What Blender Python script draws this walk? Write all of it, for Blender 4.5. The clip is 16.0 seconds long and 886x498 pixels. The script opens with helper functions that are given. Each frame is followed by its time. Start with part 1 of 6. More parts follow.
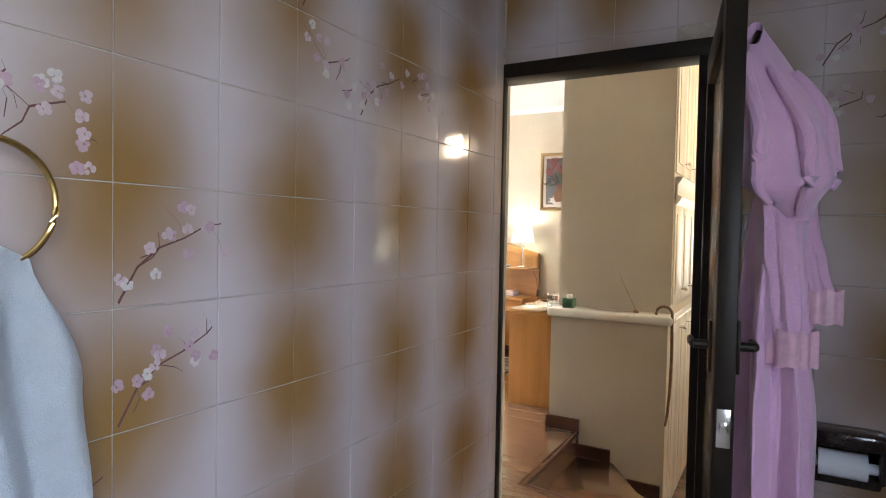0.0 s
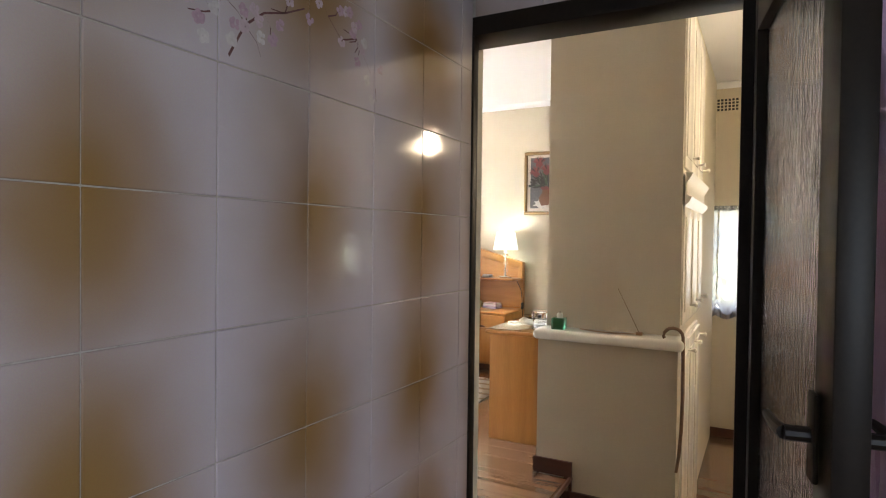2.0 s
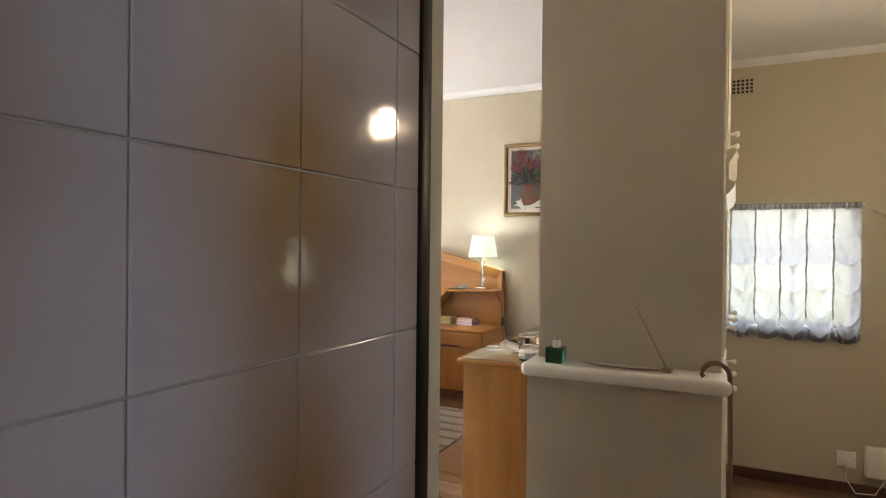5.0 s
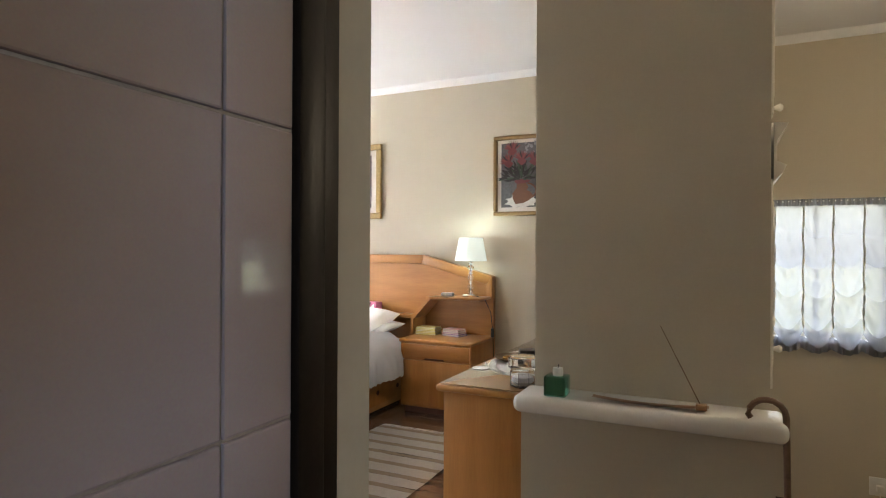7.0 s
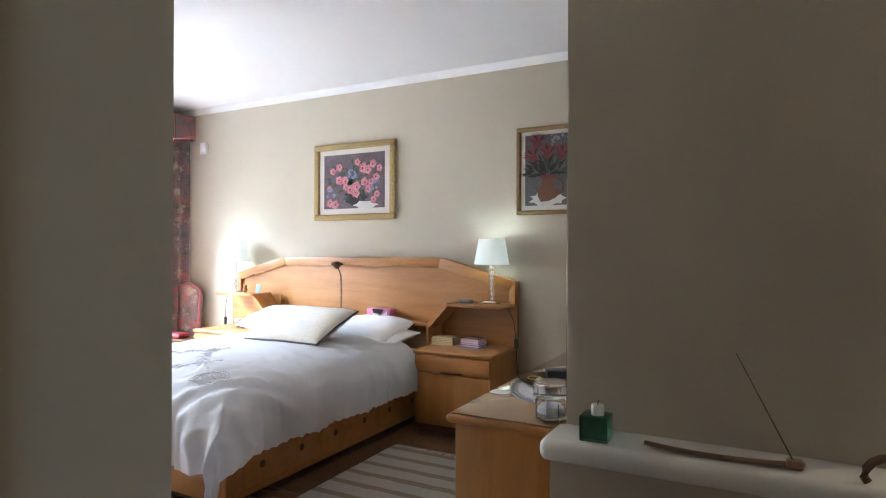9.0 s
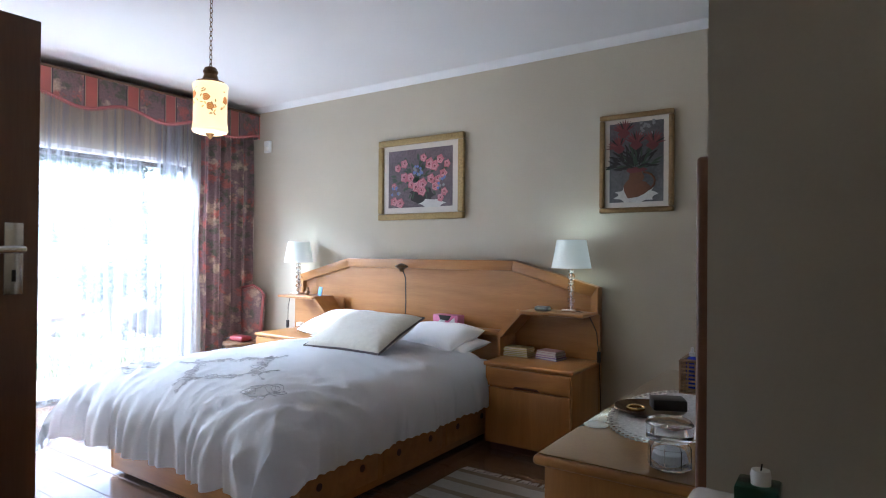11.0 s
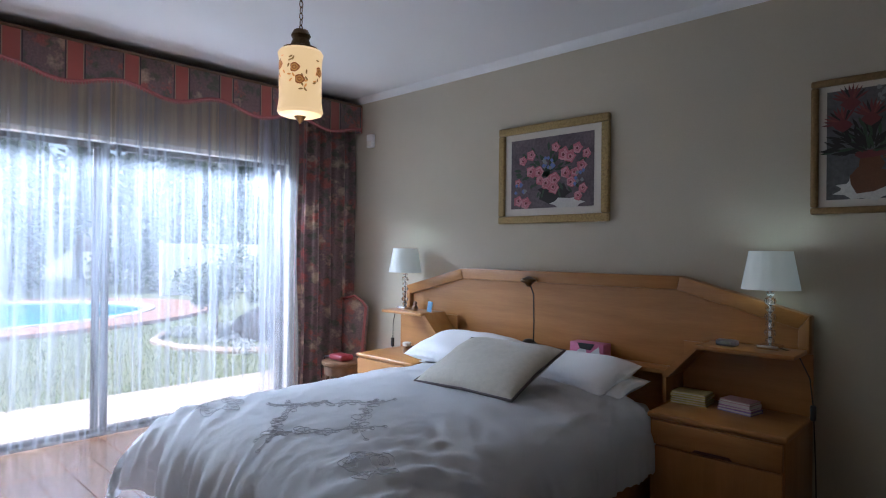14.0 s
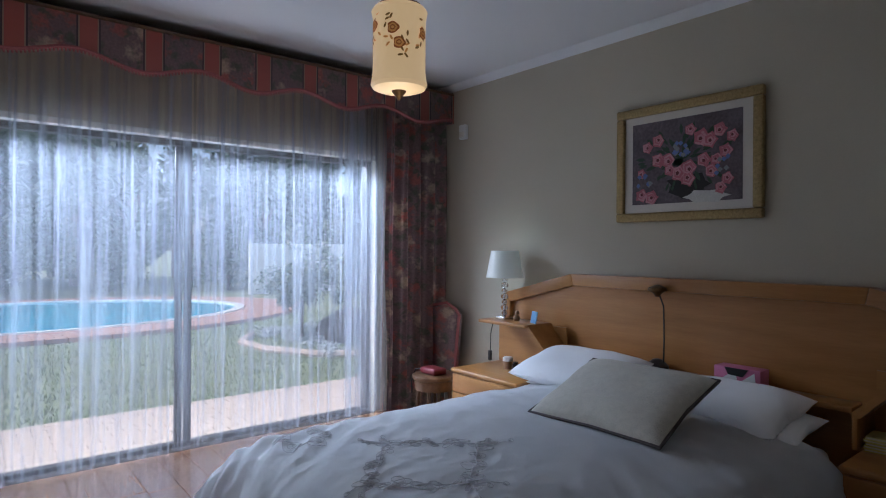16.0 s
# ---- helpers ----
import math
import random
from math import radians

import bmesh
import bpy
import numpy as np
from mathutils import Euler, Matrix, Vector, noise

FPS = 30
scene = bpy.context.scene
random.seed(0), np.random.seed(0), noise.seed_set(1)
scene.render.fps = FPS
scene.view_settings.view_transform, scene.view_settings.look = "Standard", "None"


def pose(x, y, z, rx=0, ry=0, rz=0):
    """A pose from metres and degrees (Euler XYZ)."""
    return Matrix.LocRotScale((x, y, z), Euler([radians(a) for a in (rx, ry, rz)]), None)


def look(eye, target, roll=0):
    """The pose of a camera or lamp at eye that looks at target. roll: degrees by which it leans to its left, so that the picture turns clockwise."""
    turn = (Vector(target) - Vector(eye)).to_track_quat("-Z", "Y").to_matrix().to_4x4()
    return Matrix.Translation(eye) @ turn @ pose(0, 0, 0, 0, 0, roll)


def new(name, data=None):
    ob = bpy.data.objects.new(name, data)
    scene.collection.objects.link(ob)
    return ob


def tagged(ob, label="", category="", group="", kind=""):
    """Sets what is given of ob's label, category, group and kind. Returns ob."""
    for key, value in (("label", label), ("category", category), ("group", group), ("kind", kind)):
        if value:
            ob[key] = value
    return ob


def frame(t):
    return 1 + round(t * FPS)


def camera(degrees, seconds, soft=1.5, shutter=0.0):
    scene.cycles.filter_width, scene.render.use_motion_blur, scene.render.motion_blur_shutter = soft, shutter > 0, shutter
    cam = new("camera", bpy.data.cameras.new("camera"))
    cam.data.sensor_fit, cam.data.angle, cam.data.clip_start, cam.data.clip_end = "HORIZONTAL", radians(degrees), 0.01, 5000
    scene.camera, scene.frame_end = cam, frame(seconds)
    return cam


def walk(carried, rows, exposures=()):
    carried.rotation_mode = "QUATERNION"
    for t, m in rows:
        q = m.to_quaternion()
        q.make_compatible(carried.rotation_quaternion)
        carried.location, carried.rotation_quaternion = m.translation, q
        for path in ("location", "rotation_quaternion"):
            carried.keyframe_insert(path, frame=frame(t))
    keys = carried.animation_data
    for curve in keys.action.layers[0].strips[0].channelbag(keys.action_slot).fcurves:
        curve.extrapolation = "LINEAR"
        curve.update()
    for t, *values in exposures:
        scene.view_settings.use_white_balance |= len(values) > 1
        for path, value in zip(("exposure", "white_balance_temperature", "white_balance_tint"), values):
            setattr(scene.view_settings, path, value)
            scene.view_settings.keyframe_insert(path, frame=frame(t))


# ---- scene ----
cam = camera(73.6, 16.0, soft=1.1)
PATH = [
    (0, (0.156, 0.45, 1.446), (-0.838, 2.184, 1.386), 1.1),
    (0.5, (0.07, 0.6, 1.451), (-0.911, 2.342, 1.395), 1.1),
    (1, (0.016, 0.749, 1.452), (-0.953, 2.498, 1.402), 1.1),
    (1.5, (-0.039, 0.941, 1.462), (-0.998, 2.695, 1.414), 1.1),
    (2, (-0.088, 1.12, 1.458), (-1.04, 2.879, 1.42), 0.7),
    (2.5, (-0.159, 1.277, 1.454), (-1.105, 3.039, 1.421), 0.7),
    (3, (-0.24, 1.437, 1.463), (-1.175, 3.204, 1.429), 0.8),
    (3.5, (-0.309, 1.576, 1.445), (-1.23, 3.351, 1.42), 0.6),
    (4, (-0.364, 1.718, 1.429), (-1.268, 3.502, 1.409), 0.7),
    (6.5, (-0.601, 2.446, 1.429), (-1.465, 4.25, 1.43), 0.3),
    (7, (-0.646, 2.569, 1.426), (-1.505, 4.375, 1.428), 0.3),
    (7.5, (-0.688, 2.694, 1.425), (-1.546, 4.5, 1.431), 0.3),
    (8, (-0.724, 2.822, 1.427), (-1.594, 4.623, 1.437), 0.4),
    (8.5, (-0.753, 2.923, 1.428), (-1.647, 4.712, 1.44), 0.5),
    (9, (-0.798, 3.011, 1.427), (-1.731, 4.78, 1.437), 0.2),
    (10.2, (-0.925, 3.225, 1.428), (-1.97, 4.925, 1.439), 0.3),
    (11.5, (-1.146, 3.447, 1.428), (-2.306, 5.076, 1.441), 0.5),
    (12, (-1.238, 3.571, 1.426), (-2.44, 5.17, 1.434), 0.5),
    (12.5, (-1.358, 3.67, 1.423), (-2.605, 5.233, 1.431), 0.4),
    (13, (-1.517, 3.771, 1.438), (-2.805, 5.301, 1.444), 0.4),
    (13.5, (-1.679, 3.876, 1.479), (-3.013, 5.366, 1.485), 0.5),
    (14, (-1.807, 3.945, 1.518), (-3.18, 5.399, 1.524), 0.6),
    (14.5, (-1.955, 4.007, 1.533), (-3.369, 5.422, 1.535), 0.6),
    (15, (-2.1, 4.091, 1.54), (-3.561, 5.458, 1.541), 0.5),
    (15.5, (-2.205, 4.147, 1.54), (-3.715, 5.458, 1.539), 0.5),
    (16, (-2.34, 4.213, 1.553), (-3.892, 5.474, 1.55), 0.4),
]
EXPOSURES = [(0.0, 4.6, 7000, 13), (1.5, 4.45, 7000, 13), (4.0, 4.0, 7000, 13), (6.5, 3.7, 6700, 11), (8.0, 3.45, 6300, 11), (9.0, 3.1, 5900, 11), (11.5, 2.15, 5550, 12), (12.5, 1.75, 5500, 13), (14.0, 1.15, 5550, 13), (16.0, 0.33, 5500, 13)]
walk(cam, [(t, look(eye, target, roll)) for t, eye, target, roll in PATH], exposures=EXPOSURES)

# ---- world and light ----
world = bpy.data.worlds.new("world")
scene.world = world
world.use_nodes = True
wn = world.node_tree.nodes
wbg = wn["Background"]
sky = wn.new("ShaderNodeTexSky")
sky.sky_type = "NISHITA"
sky.sun_disc = False
sky.sun_elevation = radians(55)
sky.sun_rotation = radians(200)
sky.dust_density = 4.0
world.node_tree.links.new(sky.outputs[0], wbg.inputs[0])
wbg.inputs[1].default_value = 0.15

sun_data = bpy.data.lights.new("sun", "SUN")
sun_data.energy = 2.0
sun_data.angle = radians(12)
sun_data.color = (1.0, 0.95, 0.88)
sun = new("sun", sun_data)
sun.matrix_world = look((0, 0, 0), (0.2, 0.55, -0.82))


def sky_panel(name, at, target, w, h, watts, colour=(0.78, 0.89, 1.0), spread=180):
    """Stands in for the sky's light in a window opening."""
    d = bpy.data.lights.new(name, "AREA")
    d.shape, d.size, d.size_y, d.energy, d.color = "RECTANGLE", w, h, watts, colour
    d.spread = radians(spread)
    o = new(name, d)
    o.matrix_world = look(at, target)
    return o


sky_panel("sliding_door_skylight", (-8.15, 5.6, 2.84), (-4.9, 5.6, 0.6), 3.4, 0.45, 165, spread=170)
sky_panel("bathroom_window_skylight", (1.44, -0.30, 1.6), (0.0, 0.25, 1.35), 1.25, 0.9, 2.1, (0.54, 0.73, 1.0), 150)
sky_panel("dressing_window_skylight", (-0.02, 7.93, 1.3), (-0.02, 5.0, 0.9), 0.8, 0.95, 0.9, (0.95, 0.97, 1.0))


def point_lamp(name, at, watts, colour, radius=0.03):
    d = bpy.data.lights.new(name, "POINT")
    d.energy, d.color, d.shadow_soft_size = watts, colour, radius
    o = new(name, d)
    o.location = at
    return o


# ---- materials ----
def nodes_of(m):
    m.use_nodes = True
    return m.node_tree.nodes, m.node_tree.links, m.node_tree.nodes["Principled BSDF"]


def mat(name, col, rough=0.5, metal=0.0, var=0.12, scale=6.0, fine=120.0, bump=0.15, dist=0.002, stretch=(1, 1, 1), rand=0.0, sheen=0.0, coat=0.0):
    """A surface with cloudy variation at two scales and a fine relief."""
    m = bpy.data.materials.new(name)
    n, l, p = nodes_of(m)
    geo = n.new("ShaderNodeNewGeometry")
    mp = n.new("ShaderNodeMapping")
    mp.inputs["Scale"].default_value = stretch
    l.new(geo.outputs["Position"], mp.inputs[0])
    a = n.new("ShaderNodeTexNoise")
    a.inputs["Scale"].default_value, a.inputs["Detail"].default_value = scale, 5
    b = n.new("ShaderNodeTexNoise")
    b.inputs["Scale"].default_value, b.inputs["Detail"].default_value = fine, 3
    l.new(mp.outputs[0], a.inputs[0])
    l.new(mp.outputs[0], b.inputs[0])
    mix = n.new("ShaderNodeMath")
    mix.operation = "ADD"
    l.new(a.outputs[0], mix.inputs[0])
    l.new(b.outputs[0], mix.inputs[1])
    last = mix.outputs[0]
    if rand:
        oi = n.new("ShaderNodeObjectInfo")
        mm = n.new("ShaderNodeMath")
        mm.operation = "MULTIPLY_ADD"
        mm.inputs[1].default_value = rand
        l.new(oi.outputs["Random"], mm.inputs[0])
        l.new(last, mm.inputs[2])
        last = mm.outputs[0]
    ramp = n.new("ShaderNodeMapRange")
    ramp.inputs[1].default_value, ramp.inputs[2].default_value = 0.6, 1.4 + rand
    l.new(last, ramp.inputs[0])
    cm = n.new("ShaderNodeMixRGB")
    cm.inputs[1].default_value = (*[c * (1 - var) for c in col], 1)
    cm.inputs[2].default_value = (*[min(1, c * (1 + var)) for c in col], 1)
    l.new(ramp.outputs[0], cm.inputs[0])
    l.new(cm.outputs[0], p.inputs["Base Color"])
    p.inputs["Roughness"].default_value, p.inputs["Metallic"].default_value = rough, metal
    if sheen:
        p.inputs["Sheen Weight"].default_value = sheen
    if coat:
        p.inputs["Coat Weight"].default_value, p.inputs["Coat Roughness"].default_value = coat, 0.1
    if bump:
        bp = n.new("ShaderNodeBump")
        bp.inputs["Strength"].default_value, bp.inputs["Distance"].default_value = bump, dist
        l.new(mix.outputs[0], bp.inputs["Height"])
        l.new(bp.outputs[0], p.inputs["Normal"])
    return m


def wood(name, dark, light, along=(1, 14, 14), rough=0.35, rand=0.35, scale=1.6, coat=0.2):
    """Grained wood: stretched noise and rings along one axis."""
    m = bpy.data.materials.new(name)
    n, l, p = nodes_of(m)
    geo = n.new("ShaderNodeNewGeometry")
    mp = n.new("ShaderNodeMapping")
    mp.inputs["Scale"].default_value = along
    oi = n.new("ShaderNodeObjectInfo")
    ad = n.new("ShaderNodeVectorMath")
    ad.operation = "ADD"
    l.new(geo.outputs["Position"], ad.inputs[0])
    sc = n.new("ShaderNodeMath")
    sc.operation = "MULTIPLY"
    sc.inputs[1].default_value = 7.0 if rand else 0.0
    l.new(oi.outputs["Random"], sc.inputs[0])
    l.new(sc.outputs[0], ad.inputs[1])
    l.new(ad.outputs[0], mp.inputs[0])
    t = n.new("ShaderNodeTexNoise")
    t.inputs["Scale"].default_value, t.inputs["Detail"].default_value, t.inputs["Distortion"].default_value = scale, 8, 0.6
    l.new(mp.outputs[0], t.inputs[0])
    t2 = n.new("ShaderNodeTexNoise")
    t2.inputs["Scale"].default_value, t2.inputs["Detail"].default_value = scale * 12, 3
    l.new(mp.outputs[0], t2.inputs[0])
    s = n.new("ShaderNodeMath")
    s.operation = "MULTIPLY_ADD"
    s.inputs[1].default_value = 0.35
    l.new(t2.outputs[0], s.inputs[0])
    l.new(t.outputs[0], s.inputs[2])
    s2 = n.new("ShaderNodeMath")
    s2.operation = "MULTIPLY_ADD"
    s2.inputs[1].default_value = rand
    l.new(oi.outputs["Random"], s2.inputs[0])
    l.new(s.outputs[0], s2.inputs[2])
    r = n.new("ShaderNodeMapRange")
    r.inputs[1].default_value, r.inputs[2].default_value = 0.4, 1.0 + rand
    l.new(s2.outputs[0], r.inputs[0])
    cm = n.new("ShaderNodeMixRGB")
    cm.inputs[1].default_value, cm.inputs[2].default_value = (*dark, 1), (*light, 1)
    l.new(r.outputs[0], cm.inputs[0])
    l.new(cm.outputs[0], p.inputs["Base Color"])
    p.inputs["Roughness"].default_value = rough
    p.inputs["Coat Weight"].default_value, p.inputs["Coat Roughness"].default_value = coat, 0.2
    bp = n.new("ShaderNodeBump")
    bp.inputs["Strength"].default_value, bp.inputs["Distance"].default_value = 0.12, 0.001
    l.new(s.outputs[0], bp.inputs["Height"])
    l.new(bp.outputs[0], p.inputs["Normal"])
    return m


def tile_material(name, axis):
    """Glossy grey-mauve glaze with airbrushed brown clouds round every second joint."""
    m = bpy.data.materials.new(name)
    n, l, p = nodes_of(m)
    geo = n.new("ShaderNodeNewGeometry")
    sep = n.new("ShaderNodeSeparateXYZ")
    wob = n.new("ShaderNodeTexNoise")
    wob.inputs["Scale"].default_value, wob.inputs["Detail"].default_value = 2.6, 2
    l.new(geo.outputs["Position"], wob.inputs[0])
    l.new(geo.outputs["Position"], sep.inputs[0])

    def op(kind, a, b=None, c=None):
        q = n.new("ShaderNodeMath")
        q.operation = kind
        for i, v in enumerate((a, b, c)):
            if v is None:
                continue
            if isinstance(v, (int, float)):
                q.inputs[i].default_value = v
            else:
                l.new(v, q.inputs[i])
        return q.outputs[0]

    def dist_to(sock, origin, pitch=0.502):
        u = op("DIVIDE", op("SUBTRACT", sock, origin), pitch)
        return op("MULTIPLY", op("ABSOLUTE", op("SUBTRACT", u, op("ROUND", u))), pitch)

    du = dist_to(sep.outputs[axis], 2.15 if axis == 1 else -0.49)
    dv = dist_to(sep.outputs[2], 1.53)
    d = op("SQRT", op("ADD", op("POWER", du, 2), op("POWER", op("MULTIPLY", dv, 0.66), 2)))
    d = op("ADD", d, op("MULTIPLY", op("SUBTRACT", wob.outputs[0], 0.5), 0.22))
    r = n.new("ShaderNodeMapRange")
    r.interpolation_type = "SMOOTHSTEP"
    r.inputs[1].default_value, r.inputs[2].default_value, r.inputs[3].default_value, r.inputs[4].default_value = 0.0, 0.31, 1.0, 0.0
    l.new(d, r.inputs[0])
    cm = n.new("ShaderNodeMixRGB")
    cm.inputs[1].default_value, cm.inputs[2].default_value = (0.48, 0.41, 0.425, 1), (0.25, 0.135, 0.048, 1)
    l.new(r.outputs[0], cm.inputs[0])
    speck = n.new("ShaderNodeTexNoise")
    speck.inputs["Scale"].default_value = 400
    l.new(geo.outputs["Position"], speck.inputs[0])
    c2 = n.new("ShaderNodeMixRGB")
    c2.blend_type = "MULTIPLY"
    c2.inputs[0].default_value = 0.15
    l.new(cm.outputs[0], c2.inputs[1])
    l.new(speck.outputs[1], c2.inputs[2])
    l.new(c2.outputs[0], p.inputs["Base Color"])
    p.inputs["Roughness"].default_value = 0.07
    p.inputs["Specular IOR Level"].default_value = 0.55
    wave = n.new("ShaderNodeTexNoise")
    wave.inputs["Scale"].default_value, wave.inputs["Detail"].default_value = 14, 2
    l.new(geo.outputs["Position"], wave.inputs[0])
    bp = n.new("ShaderNodeBump")
    bp.inputs["Strength"].default_value, bp.inputs["Distance"].default_value = 0.12, 0.004
    l.new(wave.outputs[0], bp.inputs["Height"])
    l.new(bp.outputs[0], p.inputs["Normal"])
    return m


def cloth_see_through(name, col, clear, weave=900.0, streak=0.0):
    """Thin woven cloth: part open holes, part cloth that glows when lit from behind."""
    m = bpy.data.materials.new(name)
    m.use_nodes = True
    n, l = m.node_tree.nodes, m.node_tree.links
    n.remove(n["Principled BSDF"])
    out = n["Material Output"]
    df, tr, tp = n.new("ShaderNodeBsdfDiffuse"), n.new("ShaderNodeBsdfTranslucent"), n.new("ShaderNodeBsdfTransparent")
    for s in (df, tr):
        s.inputs[0].default_value = (*col, 1)
    a, b = n.new("ShaderNodeMixShader"), n.new("ShaderNodeMixShader")
    a.inputs[0].default_value = 0.5
    l.new(df.outputs[0], a.inputs[1])
    l.new(tr.outputs[0], a.inputs[2])
    geo = n.new("ShaderNodeNewGeometry")
    nz = n.new("ShaderNodeTexNoise")
    nz.inputs["Scale"].default_value = weave
    l.new(geo.outputs["Position"], nz.inputs[0])
    mr = n.new("ShaderNodeMapRange")
    mr.inputs[1].default_value, mr.inputs[2].default_value = 0.3, 0.7
    mr.inputs[3].default_value, mr.inputs[4].default_value = max(0, clear - 0.12), min(1, clear + 0.12)
    l.new(nz.outputs[0], mr.inputs[0])
    mp = n.new("ShaderNodeMapping")
    mp.inputs["Scale"].default_value = (0.2, 1, 0.025)
    l.new(geo.outputs["Position"], mp.inputs[0])
    s1 = n.new("ShaderNodeTexNoise")
    s1.inputs["Scale"].default_value, s1.inputs["Detail"].default_value = 22, 4
    l.new(mp.outputs[0], s1.inputs[0])
    s2 = n.new("ShaderNodeMapRange")
    s2.inputs[1].default_value, s2.inputs[2].default_value = 0.38, 0.66
    s2.inputs[3].default_value, s2.inputs[4].default_value = 0.35 * streak, -streak
    l.new(s1.outputs[0], s2.inputs[0])
    s3 = n.new("ShaderNodeMath")
    s3.operation = "ADD"
    l.new(mr.outputs[0], s3.inputs[0])
    l.new(s2.outputs[0], s3.inputs[1])
    l.new(s3.outputs[0], b.inputs[0])
    l.new(a.outputs[0], b.inputs[1])
    l.new(tp.outputs[0], b.inputs[2])
    l.new(b.outputs[0], out.inputs[0])
    return m


def glass(name, col=(1, 1, 1), rough=0.0, ior=1.45, bump=0.0, bscale=60.0):
    m = bpy.data.materials.new(name)
    n, l, p = nodes_of(m)
    p.inputs["Base Color"].default_value = (*col, 1)
    p.inputs["Transmission Weight"].default_value = 1
    p.inputs["Roughness"].default_value, p.inputs["IOR"].default_value = rough, ior
    if bump:
        geo = n.new("ShaderNodeNewGeometry")
        mp = n.new("ShaderNodeMapping")
        mp.inputs["Scale"].default_value = (1, 1, 0.12)
        t = n.new("ShaderNodeTexNoise")
        t.inputs["Scale"].default_value = bscale
        l.new(geo.outputs["Position"], mp.inputs[0])
        l.new(mp.outputs[0], t.inputs[0])
        b = n.new("ShaderNodeBump")
        b.inputs["Strength"].default_value, b.inputs["Distance"].default_value = bump, 0.004
        l.new(t.outputs[0], b.inputs["Height"])
        l.new(b.outputs[0], p.inputs["Normal"])
    return m


def glow(name, col, strength, base=None):
    m = bpy.data.materials.new(name)
    n, l, p = nodes_of(m)
    p.inputs["Base Color"].default_value = (*(base or col), 1)
    p.inputs["Emission Color"].default_value = (*col, 1)
    p.inputs["Emission Strength"].default_value = strength
    p.inputs["Roughness"].default_value = 0.4
    return m


def floral(name, stripes):
    """Printed chintz: mauve ground with pink and cream roses and grey-green leaves; striped for the pelmet."""
    m = bpy.data.materials.new(name)
    n, l, p = nodes_of(m)
    geo = n.new("ShaderNodeNewGeometry")
    mp = n.new("ShaderNodeMapping")
    mp.inputs["Scale"].default_value = (0.6, 1, 1)
    l.new(geo.outputs["Position"], mp.inputs[0])
    warp = n.new("ShaderNodeTexNoise")
    warp.inputs["Scale"].default_value = 26
    l.new(mp.outputs[0], warp.inputs[0])
    mixv = n.new("ShaderNodeMixRGB")
    mixv.inputs[0].default_value = 0.11
    l.new(mp.outputs[0], mixv.inputs[1])
    l.new(warp.outputs[1], mixv.inputs[2])
    prev = None
    ground = (0.27, 0.19, 0.19)
    for col, sc, r0, off in (((0.15, 0.16, 0.12), 11, 0.44, 3.1), ((0.50, 0.17, 0.14), 7.5, 0.40, 0.0), ((0.60, 0.47, 0.34), 6.5, 0.36, 5.7)):
        v = n.new("ShaderNodeTexVoronoi")
        v.inputs["Scale"].default_value = sc
        sh = n.new("ShaderNodeVectorMath")
        sh.operation = "ADD"
        sh.inputs[1].default_value = (off, off * 0.7, off * 1.3)
        l.new(mixv.outputs[0], sh.inputs[0])
        l.new(sh.outputs[0], v.inputs[0])
        r = n.new("ShaderNodeMapRange")
        r.inputs[1].default_value, r.inputs[2].default_value, r.inputs[3].default_value, r.inputs[4].default_value = r0 - 0.20, r0 + 0.03, 0.9, 0.0
        l.new(v.outputs["Distance"], r.inputs[0])
        c = n.new("ShaderNodeMixRGB")
        if prev is None:
            c.inputs[1].default_value = (*ground, 1)
        else:
            l.new(prev, c.inputs[1])
        c.inputs[2].default_value = (*col, 1)
        l.new(r.outputs[0], c.inputs[0])
        prev = c.outputs[0]
    petal = n.new("ShaderNodeTexNoise")
    petal.inputs["Scale"].default_value = 60
    l.new(mp.outputs[0], petal.inputs[0])
    mul = n.new("ShaderNodeMixRGB")
    mul.blend_type = "MULTIPLY"
    mul.inputs[0].default_value = 0.6
    l.new(prev, mul.inputs[1])
    l.new(petal.outputs[0], mul.inputs[2])
    gain = n.new("ShaderNodeMixRGB")
    gain.blend_type = "ADD"
    gain.inputs[0].default_value = 0.25
    l.new(mul.outputs[0], gain.inputs[1])
    l.new(prev, gain.inputs[2])
    prev = gain.outputs[0]
    if stripes:
        sep = n.new("ShaderNodeSeparateXYZ")
        l.new(geo.outputs["Position"], sep.inputs[0])
        q = n.new("ShaderNodeMath")
        q.operation = "PINGPONG"
        q.inputs[1].default_value = 0.185
        l.new(sep.outputs[1], q.inputs[0])
        for limit, col in ((0.065, (0.10, 0.08, 0.09)), (0.055, (0.42, 0.33, 0.24)), (0.048, (0.47, 0.16, 0.13))):
            g = n.new("ShaderNodeMath")
            g.operation = "LESS_THAN"
            g.inputs[1].default_value = limit
            l.new(q.outputs[0], g.inputs[0])
            c = n.new("ShaderNodeMixRGB")
            l.new(g.outputs[0], c.inputs[0])
            l.new(prev, c.inputs[1])
            c.inputs[2].default_value = (*col, 1)
            prev = c.outputs[0]
    l.new(prev, p.inputs["Base Color"])
    p.inputs["Roughness"].default_value = 0.8
    p.inputs["Sheen Weight"].default_value = 0.2
    return m


